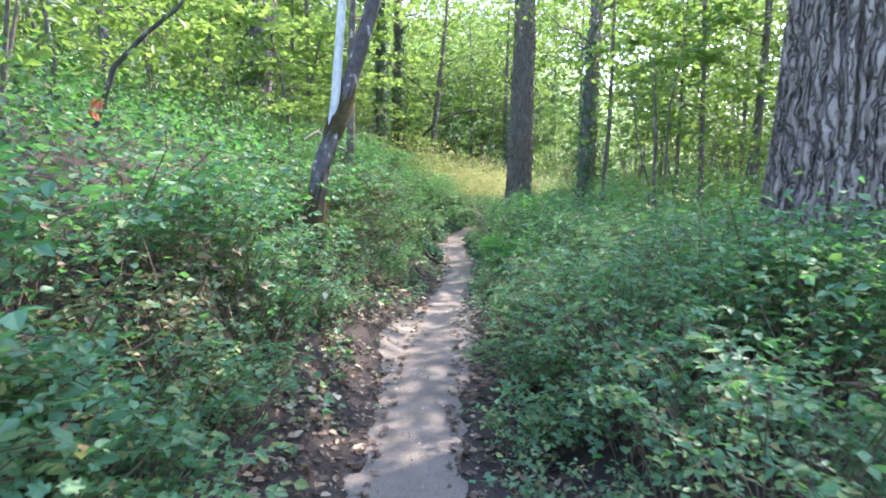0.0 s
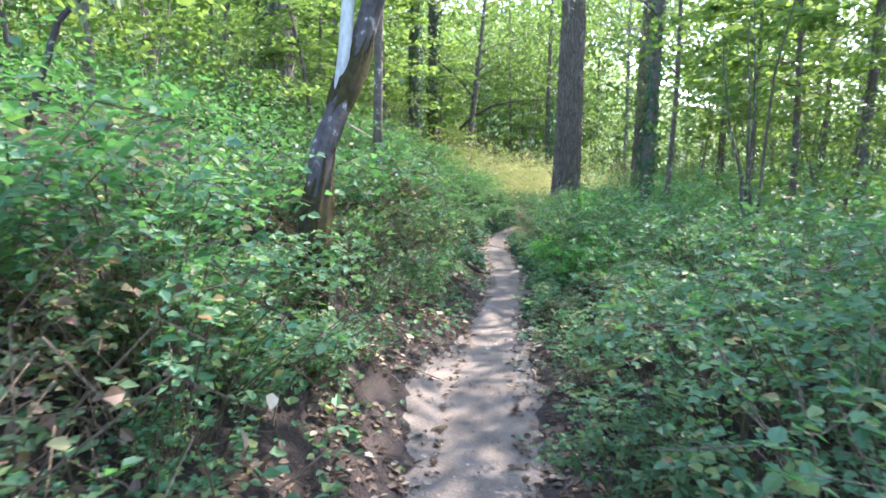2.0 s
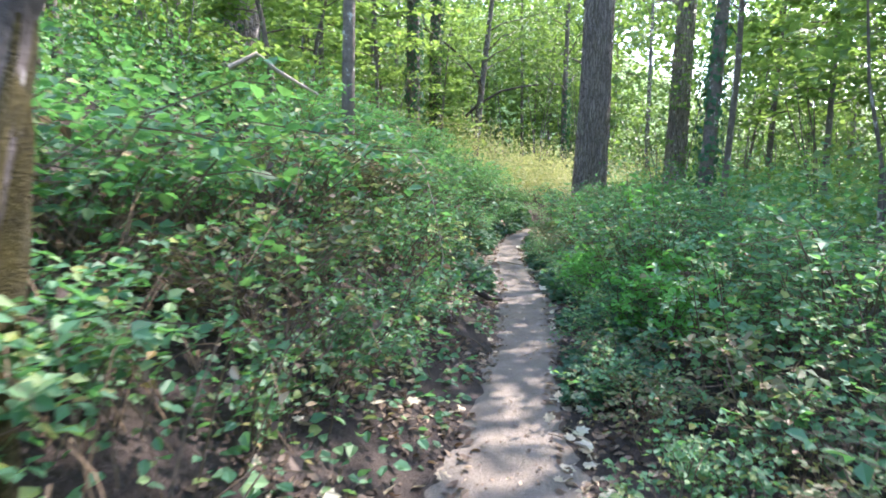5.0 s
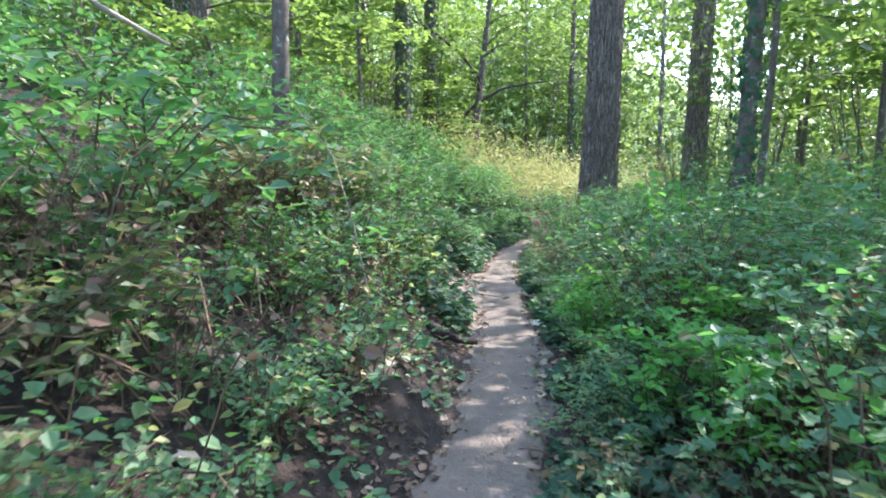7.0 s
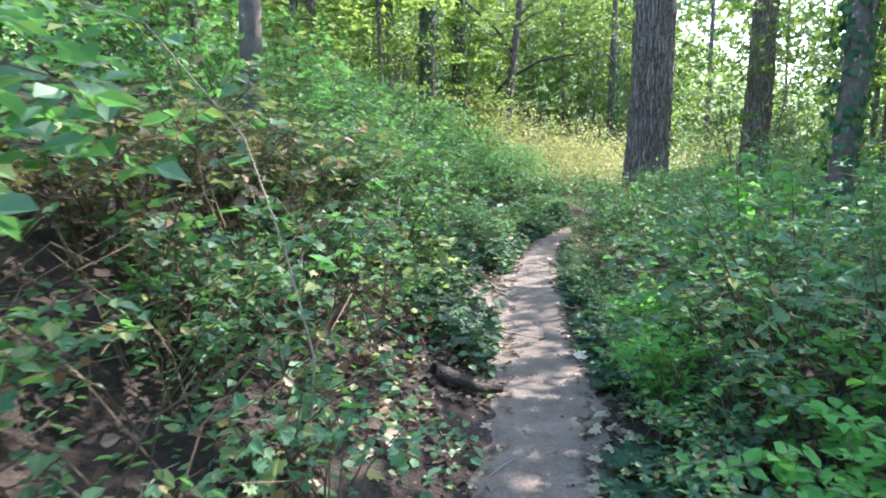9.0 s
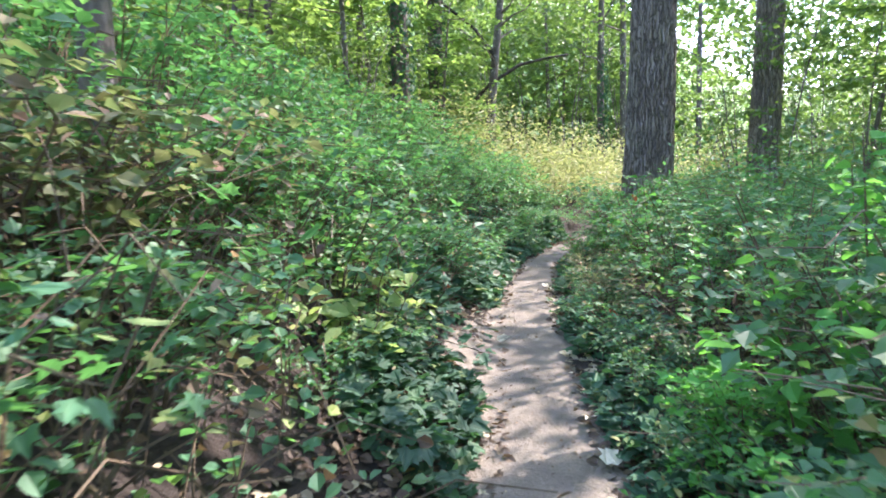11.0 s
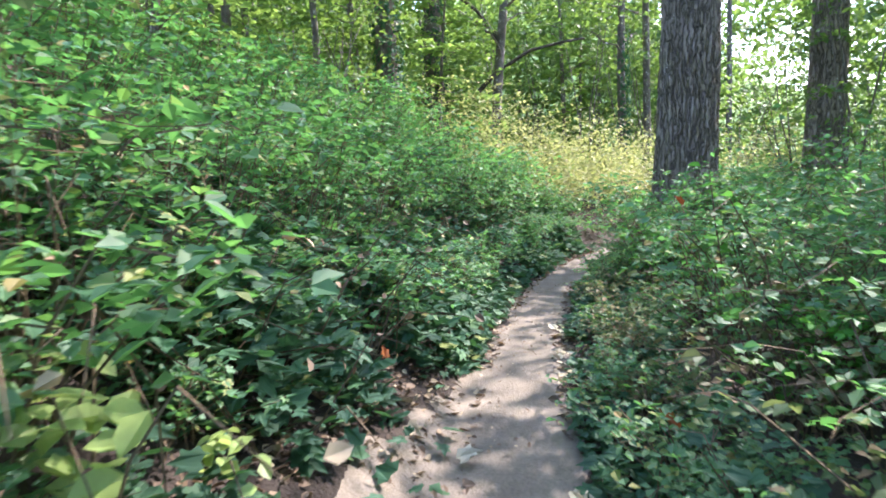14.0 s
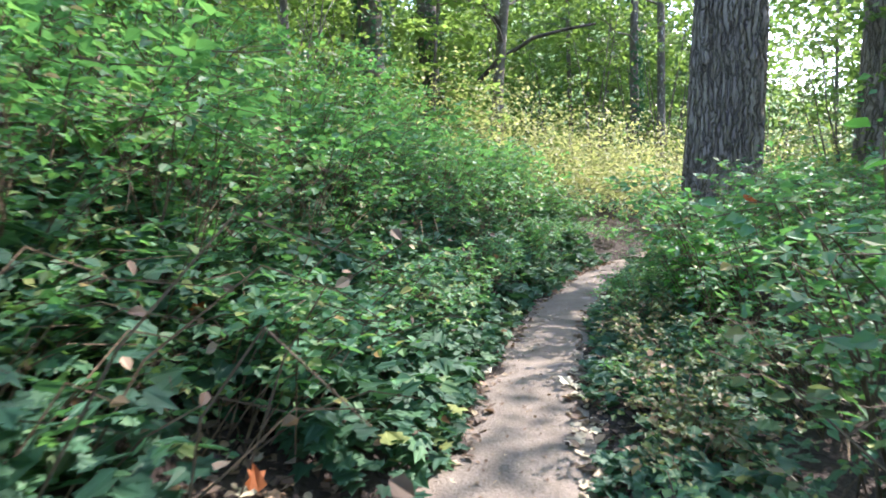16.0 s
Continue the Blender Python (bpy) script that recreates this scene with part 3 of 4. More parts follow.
tree("tree", 13, 4.6, 19.6, 11, 0.075, 2.2, 4.5, "slim dark tree among the brambles", (0.5, 0.3), 0.15, 12, 30)
t = tree("tree", 8, 3.0, 37.0, 13, 0.16, 2.6, 6, "slim ivy-covered tree beyond the bend", (0, 0), 0.16, 45, 40)
ivy_sleeve(t, 8, 0.17, 6, 900)
tree("tree", 9, -2.42, 14.8, 10, 0.1, 2.2, 5, "slim tree with mottled pale bark", (0.25, 0), 0.13, 40, 40)
tree("tree", 12, -1.4, 32.6, 12, 0.16, 2.6, 6, "slender leaning tree with bare grey trunk", (1.0, 0.2), 0.15, 45, 40)


# leaning tree with two stems on the bank
root = tagged(new("leaning_tree"), "leaning dark-barked tree forking into a pale second stem", "tree")
bx, by = -1.54, 7.06
bz = ground_z(bx, by) - 0.1
root.location = (bx, by, bz)
local = lambda *p: [(x - bx, y - by, z - bz) for x, y, z in p]
part("trunk", trunk_mesh("trunk", local((bx, by, bz), (-1.48, 7.15, 1.5), (-1.43, 7.22, 2.05), (-1.24, 7.48, 2.7), (-0.9, 7.70, 3.97), (-0.2, 8.30, 7.0), (0.2, 8.60, 9.0)), [0.115, 0.105, 0.1, 0.096, 0.088, 0.06, 0.04], BARK_DARK, 9, 0.008, 40, 120), root)
part("second_stem", trunk_mesh("second_stem", local((-1.36, 7.35, 2.45), (-1.3, 7.42, 2.8), (-1.24, 7.55, 3.95), (-1.1, 7.70, 6.0), (-1.0, 7.80, 8.0)), [0.03, 0.055, 0.05, 0.045, 0.03], BARK_PALE, 0, 0, 14, 40), root, "smooth pale grey stem")
rng = np.random.default_rng(77)
part("moss", trunk_mesh("moss", local((-1.37, 7.30, 2.25), (-1.3, 7.40, 2.5), (-1.24, 7.48, 2.7), (-1.14, 7.54, 3.05)), [0.07, 0.112, 0.118, 0.07], MOSS, 9, 0.03, 30, 24), root, "brown-green moss collar at the fork")
part("moss", trunk_mesh("moss", local((-1.54, 7.06, 0.5), (-1.51, 7.10, 1.0), (-1.48, 7.15, 1.5), (-1.42, 7.22, 2.05)), [0.125, 0.13, 0.122, 0.08], MOSS, 9, 0.035, 30, 24), root, "brown-green moss on the lower trunk")
part("crown", crown_mesh("crown", rng, (bx * 0 + 1.8, 1.8, 8), 2.6, 5.5, 9.5, 50, 40, 0.12, TREE_LEAF), root)

# the wood around: a few trees built once and repeated
WOOD = "leafy green broadleaf tree of the wood"
SAPLING = "young thin-stemmed tree with low leafy branches"


def sapling(seed, height, spread, stems, clumps, per, leaf, mat, low=0.6):
    rng = np.random.default_rng(seed)
    root = tagged(new("young_tree"), SAPLING, "tree")
    at = []
    for _ in range(stems):
        a, out = rng.uniform(0, 2 * math.pi), spread * rng.uniform(0.2, 0.8)
        h = height * rng.uniform(0.7, 1.0)
        pts = [(math.cos(a) * out * u ** 1.3 + 0.05 * rng.normal(), math.sin(a) * out * u ** 1.3 + 0.05 * rng.normal(), h * u) for u in (0, 0.2, 0.4, 0.6, 0.8, 1.0)]
        v, f = tube(pts, [0.035 * (1 - 0.85 * u) for u in (0, 0.2, 0.4, 0.6, 0.8, 1.0)], 5)
        part("stem", mesh_ob("stem", v, f, BARK_SMOOTH, True), root)
    for _ in range(clumps):
        a, r = rng.uniform(0, 2 * math.pi), spread * math.sqrt(rng.uniform(0.0, 1))
        c = np.array([math.cos(a) * r, math.sin(a) * r, rng.uniform(low, height)])
        k = rng.uniform(0.2, 0.42)
        at.append(c + rng.normal(0, 1, (per, 3)) * np.array([k, k, k * 0.22]))
    at = np.concatenate(at)
    at[:, 2] = np.maximum(at[:, 2], 0.25)
    v, f = leaves(rng, at, leaf * 1.1 * rng.uniform(0.6, 1.3, len(at)), BLADE, 0.8, 0.45, 0.55)
    part("crown", mesh_ob("crown", v, f, mat), root)
    return root


tall = [tree("tall_tree", 60 + i, 0, -30, h, r, sp, lo, WOOD, (rnd.uniform(-0.8, 0.8), rnd.uniform(-0.8, 0.8)), 0.27, 70, 26, at_origin=True, template=BLADE, limbs=5)
        for i, (h, r, sp, lo) in enumerate([(15, 0.11, 4.0, 7.5), (18, 0.15, 4.6, 9), (13, 0.085, 3.4, 6.0)])]
young = [sapling(70 + i, h, sp, st, c, 26, lf, TREE_LEAF) for i, (h, sp, st, c, lf) in enumerate([(5.5, 1.9, 4, 44, 0.14), (7.5, 2.3, 3, 56, 0.15), (3.6, 1.5, 5, 32, 0.12)])]
first = set()
STAR = (np.array([(0, 0, 0), (0.52, 0.16, 0.06), (0.36, 0.55, 0.04), (0, 1, -0.1), (-0.36, 0.55, 0.04), (-0.52, 0.16, 0.06)], float), [(0, 1, 2, 3), (0, 3, 4, 5)])


def maple(seed, height, spread, low, boughs, leaf):
    """An understory maple: a thin bent stem, level boughs, and flat sprays of broad leaves along them."""
    rng = np.random.default_rng(seed)
    root = tagged(new("maple_tree"), "understory maple with level sprays of broad green leaves", "tree", "maples of the wood")
    lean = rng.normal(0, 0.5, 2)
    line = [(lean[0] * u * u, lean[1] * u * u, height * u) for u in (0, 0.25, 0.5, 0.75, 1.0)]
    v, f = tube(line, [0.075 * (1 - 0.8 * u) + 0.008 for u in (0, 0.25, 0.5, 0.75, 1.0)], 8)
    part("trunk", mesh_ob("trunk", v, f, BARK_SMOOTH, True), root)
    at, ax = [], []
    for i in range(boughs):
        z0 = low + (height * 0.97 - low) * (i + rng.uniform(0, 0.8)) / boughs
        u0, a = z0 / height, i * 2.4 + rng.normal(0, 0.4)
        reach = spread * rng.uniform(0.55, 1.0) * (1 - 0.45 * max(0, u0 - 0.4))
        pts = [(lean[0] * u0 * u0 + math.cos(a) * reach * k, lean[1] * u0 * u0 + math.sin(a) * reach * k, z0 + reach * (0.3 * k - 0.34 * k * k) + 0.03 * rng.normal()) for k in (0, 0.3, 0.6, 1.0)]
        v, f = tube(pts, [0.022, 0.016, 0.01, 0.004], 4)
        part("bough", mesh_ob("bough", v, f, BARK_SMOOTH, True), root)
        p = np.array(pts)
        for k in rng.uniform(0.25, 1.05, 11):
            c = np.array([np.interp(k, (0, 0.3, 0.6, 1.0), p[:, q]) for q in range(3)]) + rng.normal(0, 1, 3) * (0.28, 0.28, 0.1)
            n = rng.integers(9, 17)
            turn = rng.uniform(0, 2 * math.pi, n)
            out = np.c_[np.cos(turn), np.sin(turn), rng.uniform(-0.5, 0.0, n)]
            at.append(c + out * rng.uniform(0.02, 0.34, n)[:, None] * (1, 1, 0.4))
            ax.append(out)
    at = np.concatenate(at)
    v, f = leaves(rng, at, leaf * rng.uniform(0.6, 1.25, len(at)), STAR, 1.0, 0.3, 0.38, np.concatenate(ax))
    tagged(part("crown", mesh_ob("crown", v, f, MAPLE_LEAF), root), kind="stuff")
    return root


maples = [maple(80, 8.0, 2.6, 2.4, 17, 0.17), maple(81, 9.5, 3.0, 3.0, 19, 0.18), maple(82, 5.5, 2.1, 1.3, 14, 0.15)]


def plant(model, x, y, size):
    m = pose(x, y, ground_z(x, y) - 0.1, 0, 0, rnd.uniform(0, 360))
    if model.name in first:
        c = copy_thing(model, m)
        c.scale = (size, size, size)
    else:
        first.add(model.name)
        model.matrix_basis = m @ Matrix.Diagonal((size, size, size, 1))


def stand(count, box, gap, keep):
    out = []
    for _ in range(count * 12):
        if len(out) >= count:
            break
        x, y = rnd.uniform(box[0], box[1]), rnd.uniform(box[2], box[3])
        if keep(x, y) and all(math.hypot(x - a, y - b) > gap for a, b in out):
            out.append((x, y))
    return out


def off_path(left, right, clear=True):
    def keep(x, y):
        d = x - trail_x(min(y, 27))
        if -left < d < right and y < 38:
            return False
        if clear and (-3 < x < 5 and 24 < y < 38 or 4.5 < x < 19 and 28.5 < y < 46):
            return False
        return math.hypot(x - 4.2, y - 7) > 2 and math.hypot(x, y) > 3
    return keep


for i, x, y, size in ((1, 6.2, 15.8, 1.0), (1, 9.8, 30.0, 1.1), (1, 7.4, 21.0, 1.0), (1, 8.4, 26.5, 1.0), (0, 13.5, 24.5, 1.1), (1, 14.0, 32.5, 1.1),
                      (1, -4.2, 26.0, 1.0), (2, -5.4, 22.4, 1.0), (0, -7.0, 27.0, 1.1), (1, -3.3, 36.5, 1.0), (1, 1.8, 43.5, 1.1), (0, -5.2, 32.5, 1.1), (2, -8.2, 20.5, 1.2), (2, -7.4, 15.5, 1.2), (2, -6.2, 11.5, 1.2), (1, -9.6, 30.0, 1.1), (0, -10.0, 24.0, 1.1), (2, -4.6, 17.8, 0.9), (0, -2.6, 30.6, 0.8)):
    plant(maples[i], x, y, size)
for x, y in stand(56, (-22, 26, 4, 52), 4.2, lambda x, y: off_path(6.5, 4.8)(x, y) and not (3 < x < 10.5 and 17 < y < 27)):
    plant(tall[rnd.randrange(3)], x, y, rnd.uniform(0.85, 1.2))
for x, y in stand(50, (-12, -2.5, 5, 42), 1.6, off_path(4.6, 3)):
    plant(young[rnd.choice([0, 2, 2])], x, y, rnd.uniform(0.7, 1.1))
for x, y in stand(38, (3.5, 16, 6, 42), 2.1, lambda x, y: off_path(3, 3.6)(x, y) and not (x < 6.5 and 15 < y < 24) and not (x < 7 and 8 < y < 13)):
    plant(young[rnd.choice([0, 1, 1])], x, y, rnd.uniform(0.8, 1.2))
for x, y in stand(24, (4.5, 19, 30, 46), 2.4, off_path(3, 3, False)):
    plant(young[rnd.choice([0, 2])], x, y, rnd.uniform(0.8, 1.0))
for x, y in stand(80, (-18, 24, 34, 56), 2.1, off_path(3, 3)):
    plant(young[rnd.choice([0, 1])], x, y, rnd.uniform(1.0, 1.5))

def woods(seed, count, arc, reach, top, size, gap, mat, label):
    """Foliage of the far wood, all round the place."""
    rng = np.random.default_rng(seed)
    a, r = rng.uniform(arc[0] * math.pi, arc[1] * math.pi, count), rng.uniform(*reach, count)
    at = np.c_[4 + np.cos(a) * r, 8 + np.sin(a) * r, top * rng.uniform(0, 1, count)]
    at = at[[noise.noise((x * 0.13, y * 0.13, z * 0.22)) + 0.5 * noise.noise((x * 0.4, y * 0.4, z * 0.6)) > gap for x, y, z in at]]
    bearing = np.arctan2(at[:, 1] - 8, at[:, 0] - 4) / math.pi
    at = at[rng.uniform(0, 1, len(at)) > 0.15 * np.exp(-((bearing - 0.39) / 0.04) ** 2)]
    v, f = leaves(rng, at, size * rng.uniform(0.5, 1.4, len(at)), BLADE, 0.6, 0.5, 0.8)
    return tagged(mesh_ob("far_woods", v, f, mat), label, "woods", kind="stuff")


# a wooded hillside closes the distance
hill_verts, hill_faces = [], []
for j in range(9):
    for i in range(121):
        ang = 2 * math.pi * i / 120
        rad = 84 + 4 * j
        top = 33 + 6 * noise.noise((math.cos(ang) * 3, math.sin(ang) * 3, 1)) + 3 * noise.noise((math.cos(ang) * 14, math.sin(ang) * 14, 4))
        top *= 0.42 + 0.58 * min(1.0, max(0.0, abs(ang - 0.36 * math.pi) / math.pi - 0.05) / 0.08)
        hill_verts.append((4 + math.cos(ang) * rad, 8 + math.sin(ang) * rad, -2 + (top + 2) * math.sin(j / 8 * math.pi / 2) + 1.5 * noise.noise((math.cos(ang) * 40, math.sin(ang) * 40, j))))
    if j:
        hill_faces += [((j - 1) * 121 + i, j * 121 + i, j * 121 + i + 1, (j - 1) * 121 + i + 1) for i in range(120)]
# slope colour brightened to stand in for sun on the far wood
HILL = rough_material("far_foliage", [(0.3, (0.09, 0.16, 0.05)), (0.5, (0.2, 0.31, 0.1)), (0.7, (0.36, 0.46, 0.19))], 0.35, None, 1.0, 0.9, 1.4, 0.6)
tagged(mesh_ob("backdrop", hill_verts, hill_faces, HILL, True), "distant wooded hillside with sunlit brightness put into its colour", "hillside", kind="structure")
woods(93, 9000, (0.1, 0.37), (40, 66), 18, 0.75, 0.0, TREE_LEAF, "thin distant foliage with bright sky between")
woods(90, 70000, (0.36, 0.95), (40, 66), 23, 0.6, -0.2, TREE_LEAF, "distant wall of sunlit green foliage")
# brighter maple colour here paints the full sun on the far leaves
woods(91, 34000, (0.3, 0.8), (39, 60), 19, 0.55, 0.0, MAPLE_LEAF, "distant bright green foliage, full sun carried by its leaf colour")
woods(92, 9000, (0.95, 2.12), (40, 70), 22, 1.1, -0.25, TREE_LEAF, "distant green foliage behind the start of the path")


# ---- small things ----
def single_leaf(name, place, size, mat, label, turn=0.0, tilt=15.0, template=LOBED):
    t, tf = template
    bend = t.copy() * size
    bend[:, 2] += size * 0.25 * (t[:, 0] ** 2) + size * 0.12 * np.sin(t[:, 1] * 3)
    ob = mesh_ob(name, bend, tf, mat)
    sol = ob.modifiers.new("thick", "SOLIDIFY")
    sol.thickness = 0.0012
    ob.matrix_basis = pose(*place, tilt, tilt * 0.4, turn)
    return tagged(ob, label, "leaf")


def on_ground(x, y, up=0.015):
    return (x, y, ground_z(x, y) + up)


for x, y, size, turn in ((-1.25, 10.94, 0.17, 40), (-0.88, 11.17, 0.14, 200), (-1.05, 10.2, 0.13, 120), (-0.55, 12.4, 0.12, 80), (0.5, 14.6, 0.13, 10), (0.46, 15.2, 0.1, 150),
                         (0.52, 13.4, 0.1, 250), (-0.2, 17.0, 0.13, 300), (-0.3, 12.7, 0.12, 190), (0.42, 9.3, 0.11, 75), (0.3, 19.9, 0.1, 20), (-0.25, 20.1, 0.13, 60), (-0.1, 8.6, 0.06, 0)):
    single_leaf("fallen_leaf", on_ground(x, y, 0.06), size, CREAM_LEAF, "large pale dry fallen leaf lying beside the path", turn)
for x, y, z, size, turn in ((2.0, 11.3, 0.98, 0.1, 30), (0.83, 16.9, 0.3, 0.12, 100), (-1.3, 18.2, 0.85, 0.08, 0), (-0.75, 17.6, 0.42, 0.085, 60), (-2.75, 5.1, 2.45, 0.11, 20), (-2.7, 5.0, 2.36, 0.09, 80), (-2.8, 5.15, 2.38, 0.08, 140), (1.55, 20.3, 1.2, 0.12, 90)):
    single_leaf("dead_leaf", (x, y, z), size, ORANGE_LEAF, "rust-orange dead leaf caught in the brambles", turn, 60)


def leafy_stem(name, pts, radius, leaf, count, mat, cane, label, seed, template=OVATE):
    rng = np.random.default_rng(seed)
    base = Vector(pts[0])
    root = tagged(new(name), label, "plant")
    root.location = base
    loc = [Vector(p) - base for p in pts]
    v, f = tube(loc, [radius * (1 - 0.6 * i / (len(loc) - 1)) for i in range(len(loc))], 6)
    part("stem", mesh_ob("stem", v, f, cane, True), root)
    t = np.linspace(0, 1, len(loc))
    arr = np.array([tuple(p) for p in loc])
    for u in np.sort(rng.uniform(0.15, 1, count)):
        at = np.array([[np.interp(u, t, arr[:, k]) for k in range(3)]]) + rng.normal(0, leaf * 0.5, (1, 3))
        lv, lf = leaves(rng, at, leaf * rng.uniform(0.7, 1.2), template, 0.8, 0.4, 0.4)
        part("leaf", mesh_ob("leaf", lv, lf, mat), root)
    return root


leafy_stem("hanging_vine", [(-0.72, 11.8, 0.33), (-0.75, 11.76, 0.42), (-0.7, 11.75, 0.9), (-0.78, 11.68, 1.35), (-0.88, 11.6, 1.75), (-1.1, 11.4, 2.1), (-1.4, 11.3, 2.2)], 0.006, 0.1, 16, BRAMBLE, PALE_CANE, "thin pale vine with green leaves arching from the bank", 101)
for i, (x, y, h, n, leaf) in enumerate(((1.3, 14.5, 1.0, 55, 0.105), (1.12, 14.75, 0.75, 40, 0.105), (1.7, 14.6, 1.6, 55, 0.105), (1.45, 14.2, 0.95, 45, 0.105), (1.2, 14.1, 0.7, 40, 0.105), (1.6, 13.9, 1.15, 45, 0.105), (1.85, 15.0, 1.45, 45, 0.105), (1.95, 14.2, 1.5, 45, 0.105), (1.35, 18.1, 1.45, 22, 0.09), (1.45, 10.1, 0.9, 18, 0.08))):
    z = ground_z(x, y)
    leafy_stem("seedling", [(x, y, z - 0.02), (x + 0.02, y, z + h * 0.35), (x - 0.05, y - 0.04, z + h * 0.7), (x - 0.12, y - 0.1, z + h)], 0.009, leaf, n, FRESH_LEAF, CANE, "young seedling with broad bright green leaves", 110 + i)


# shoots on the bank, their sun fleck painted as pale leaf colour
leafy_stem("bramble_shoot", [(-1.25, 15.6, ground_z(-1.25, 15.6) - 0.02), (-1.2, 15.55, 0.9), (-1.08, 15.4, 1.02), (-0.85, 15.2, 0.95), (-0.7, 15.1, 0.82)], 0.006, 0.13, 36, SUNFLECK_LEAF, CANE, "yellow-green bramble shoot arching from the bank, sun fleck painted into its leaves", 131)
leafy_stem("bramble_shoot", [(-1.1, 15.0, ground_z(-1.1, 15.0) - 0.02), (-1.05, 14.95, 0.75), (-0.95, 14.85, 0.8), (-0.8, 14.7, 0.7)], 0.006, 0.13, 30, SUNFLECK_LEAF, CANE, "yellow-green bramble shoot arching from the bank, sun fleck painted into its leaves", 132)

leafy_stem("bramble_shoot", [(-1.5, 14.6, ground_z(-1.5, 14.6) - 0.02), (-1.4, 14.5, 0.95), (-1.2, 14.4, 1.0), (-0.95, 14.35, 0.85)], 0.006, 0.11, 34, SUNFLECK_LEAF, CANE, "yellow-green bramble shoot arching from the bank, sun fleck painted into its leaves", 133)
leafy_stem("bramble_shoot", [(-0.95, 15.9, ground_z(-0.95, 15.9) - 0.02), (-0.85, 15.8, 0.62), (-0.7, 15.65, 0.66), (-0.55, 15.5, 0.5)], 0.006, 0.08, 28, SUNFLECK_LEAF, CANE, "yellow-green bramble shoot arching from the bank, sun fleck painted into its leaves", 134)


# dry inner canes and dead leaves of the brambles on the bank
rng = np.random.default_rng(140)
pieces, dead = [], []
for _ in range(900):
    y = rng.uniform(3, 25)
    x = trail_x(y) - 0.33 - rng.uniform(0.55, 2.6)
    z, a, n = ground_z(x, y), rng.uniform(0, 2 * math.pi), rng.uniform(0.3, 1.0)
    h = rng.uniform(0.15, 0.8)
    pts = [(x + math.cos(a) * n * u + rng.normal(0, 0.02), y + math.sin(a) * n * u + rng.normal(0, 0.02), z + h * math.sin(u * 2.2) * 1.1) for u in (0, 0.33, 0.66, 1)]
    pieces.append(tube(pts, [0.005, 0.0045, 0.004, 0.002], 3))
    dead += [np.array(pts[k]) + rng.normal(0, 0.05, 3) for k in (1, 3)]
v, f = joined(pieces)
tagged(mesh_ob("dry_cane_tangle", v, f, CANE), "tangle of dry brown bramble canes on the bank", "undergrowth", kind="stuff")
v, f = leaves(rng, np.array(dead), 0.052 * rng.uniform(0.6, 1.3, len(dead)), OVATE, 0.5, 0.6, 0.8)
tagged(mesh_ob("withered_leaves", v, f, DRY_LEAF), "withered brown leaves hanging in the brambles", "undergrowth", kind="stuff")


def stick(name, pts, radius, mat, label, category="stick"):
    base = Vector(pts[0])
    v, f = tube([Vector(p) - base for p in pts], [radius * (1 - 0.5 * i / (len(pts) - 1)) for i in range(len(pts))], 7)
    ob = mesh_ob(name, v, f, mat, True)
    ob.location = base
    return tagged(ob, label, category)


stick("log", [on_ground(-0.55, 13.5, 0.06), on_ground(-0.42, 13.58, 0.09), on_ground(-0.28, 13.68, 0.07), on_ground(-0.1, 13.8, 0.06)], 0.058, LOG, "short dark rotten log lying at the path edge", "log")
for i in range(60):
    y = rnd.uniform(1, 26)
    side = rnd.choice((-1, -1, 1))
    x = trail_x(y) + side * rnd.uniform(0.25, 1.3)
    a, n = rnd.uniform(0, math.pi), rnd.uniform(0.08, 0.35)
    stick("twig", [on_ground(x + math.cos(a) * n * u, y + math.sin(a) * n * u, 0.02 + 0.02 * math.sin(u * 3)) for u in (0, 0.35, 0.7, 1)], rnd.uniform(0.003, 0.007), rnd.choice((CANE, PALE_CANE)), "thin dry twig lying in the leaf litter")
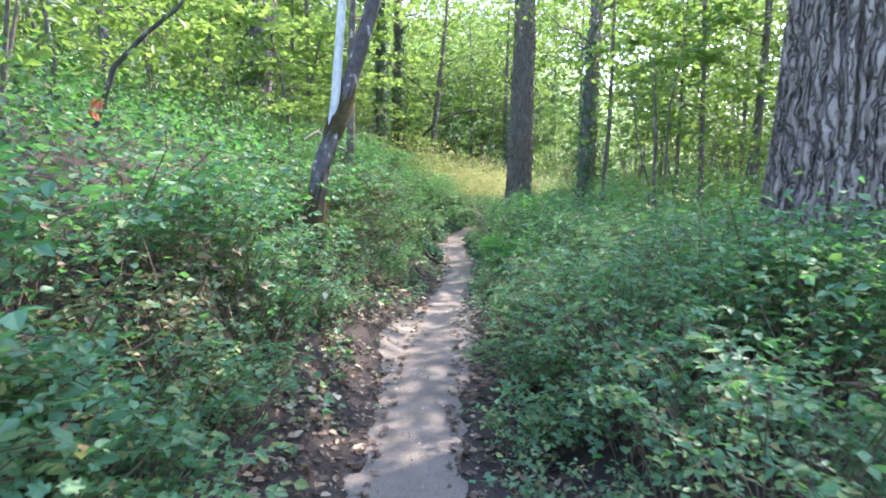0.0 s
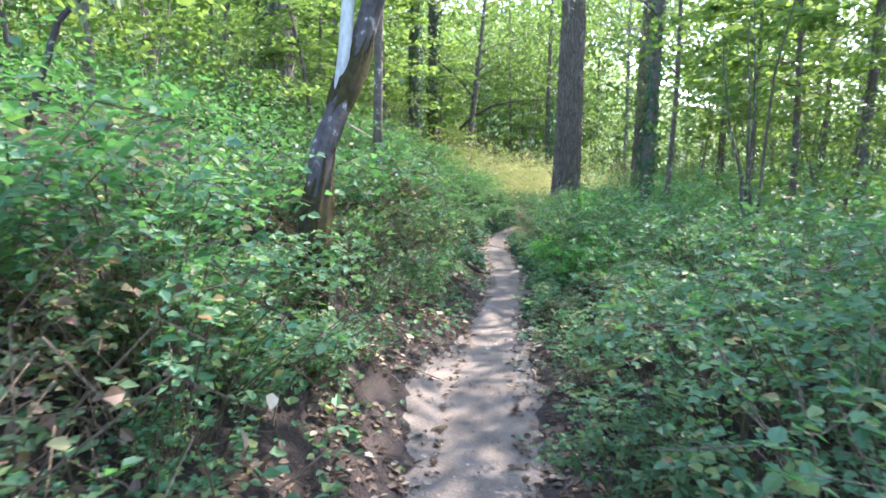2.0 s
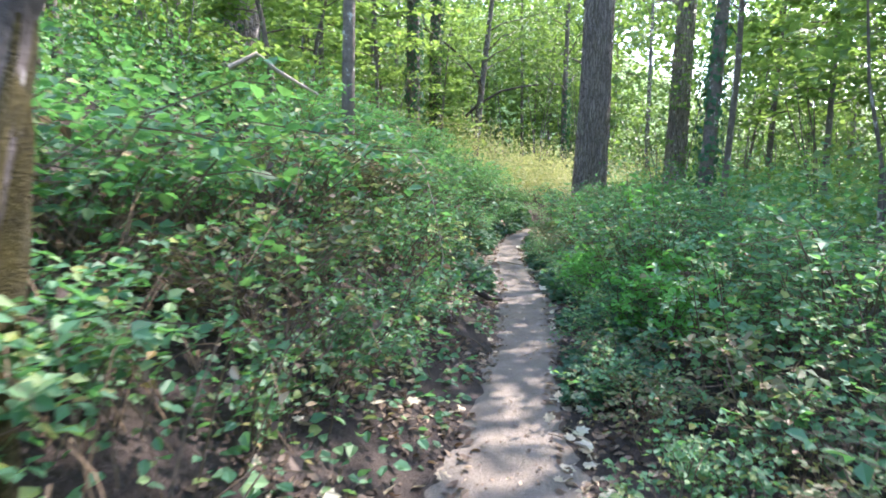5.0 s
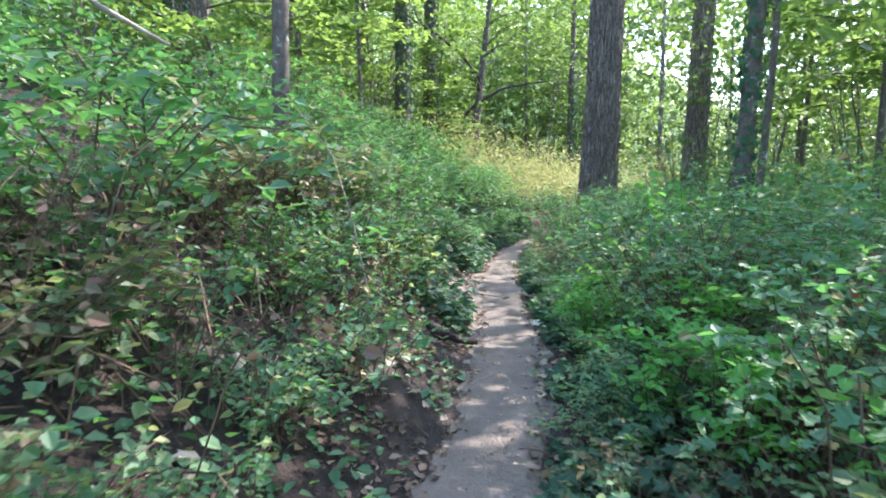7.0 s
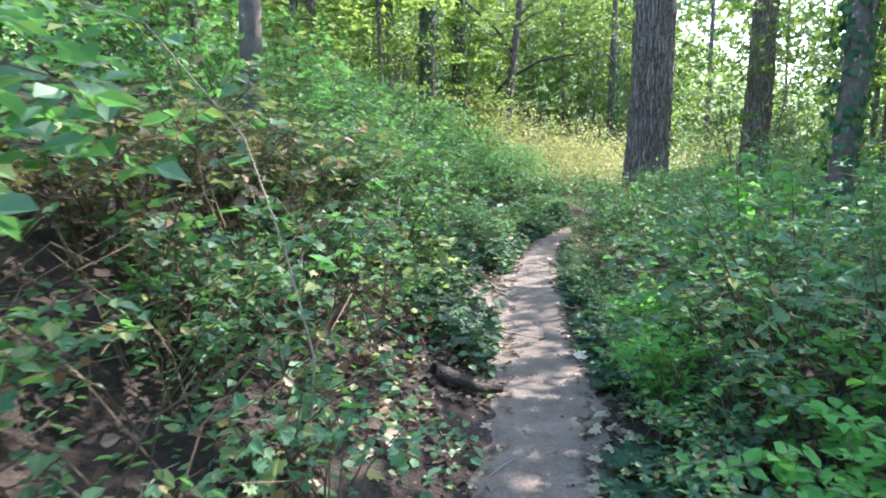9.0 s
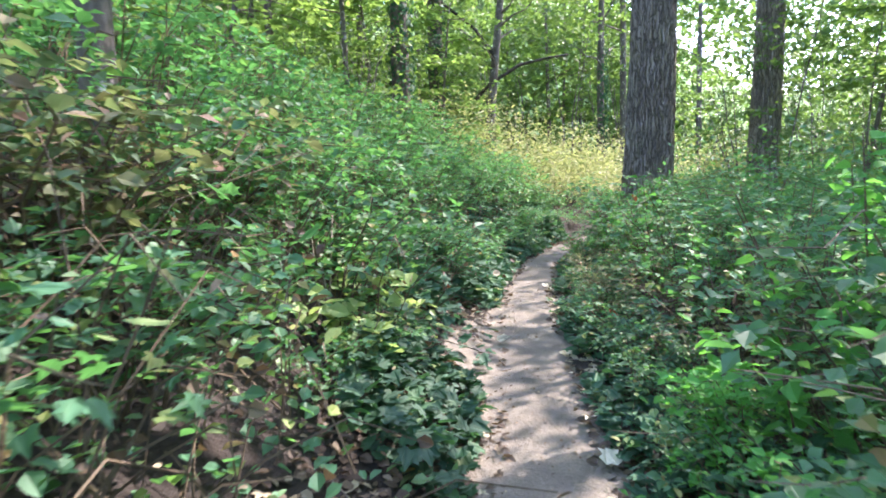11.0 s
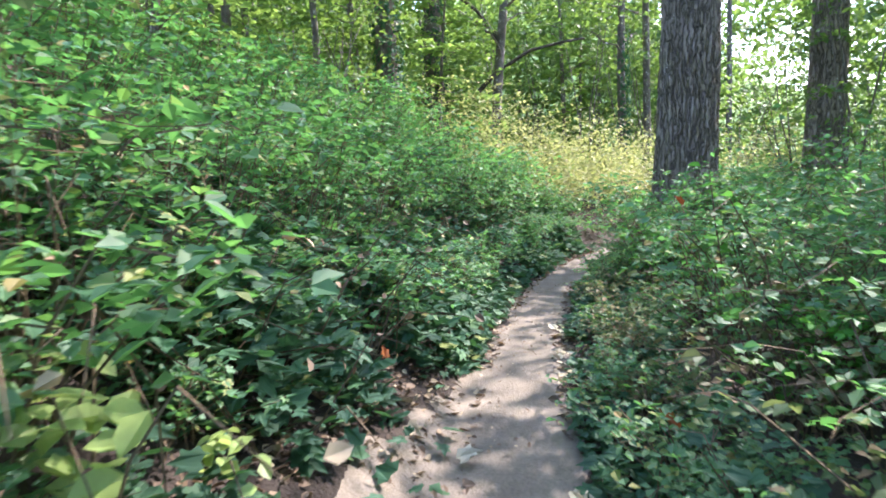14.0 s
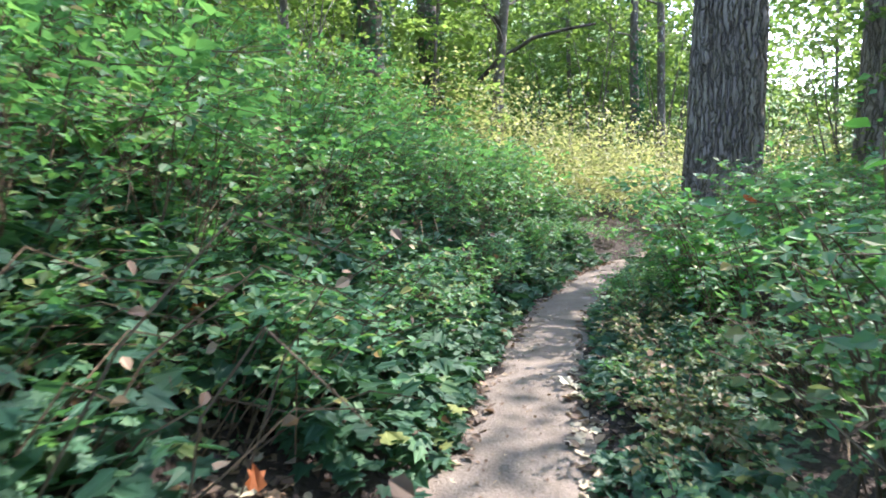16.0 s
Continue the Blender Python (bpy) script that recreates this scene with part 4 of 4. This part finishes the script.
for i in range(70):
    y = rnd.uniform(2, 25)
    side = rnd.choice((-1, -1, 1))
    x = trail_x(y) + side * (0.33 + rnd.uniform(0.6, 2.2))
    z = ground_z(x, y)
    h, lx, ly = rnd.uniform(0.7, 1.5), rnd.uniform(-0.5, 0.5), rnd.uniform(-0.5, 0.5)
    stick("dead_cane", [(x, y, z), (x + lx * 0.3, y + ly * 0.3, z + h * 0.45), (x + lx * 0.7, y + ly * 0.7, z + h * 0.8), (x + lx * 1.5, y + ly * 1.5, z + h)], rnd.uniform(0.0025, 0.005), CANE, "bare dead bramble cane among the leaves", "cane")
for x, y, h, lx, ly in ((-1.25, 15.3, 0.75, 0.05, 0.02), (-1.2, 15.25, 0.6, -0.1, 0.05), (-1.32, 15.35, 0.7, -0.05, 0)):
    z = ground_z(x, y)
    stick("dead_cane", [(x, y, z), (x + lx * 0.5, y + ly * 0.5, z + h * 0.5), (x + lx, y + ly, z + h)], 0.009, PALE_CANE, "bare pale dead cane standing in the brambles", "cane")
# bare pale branch hanging over the bank
stick("dead_branch", [(-2.6, 11.2, 2.6), (-2.4, 11.35, 2.75), (-2.25, 11.45, 2.62), (-2.05, 11.55, 2.5), (-1.9, 11.6, 2.42)], 0.025, PALE_CANE, "broken pale dead branch over the brambles", "branch")
# the long branch of the slender tree beyond the bend
stick("bare_branch", [(-1.7, 32.7, 4.2), (-1.2, 32.7, 4.7), (-0.2, 32.8, 5.3), (0.7, 32.9, 5.5), (1.4, 33.0, 5.6)], 0.07, LOG, "long dark bare branch reaching over the clearing", "branch")
# a long bough of the slender tree, rising over the bank
stick("bare_branch", [(-1.05, 32.6, 5.6), (-1.7, 32.55, 6.5), (-2.8, 32.5, 7.4), (-4.0, 32.4, 8.1), (-5.3, 32.3, 8.8)], 0.06, LOG, "long dark bare bough of a slender tree", "branch")
# a dead limb leaning out of the thicket
stick("dead_branch", [(-4.7, 8.15, ground_z(-4.7, 8.15) - 0.05), (-4.3, 8.2, 3.3), (-3.95, 8.3, 3.72), (-3.55, 8.35, 4.05), (-3.15, 8.4, 4.55)], 0.04, BARK_DARK, "dark dead limb leaning out of the brambles", "branch")
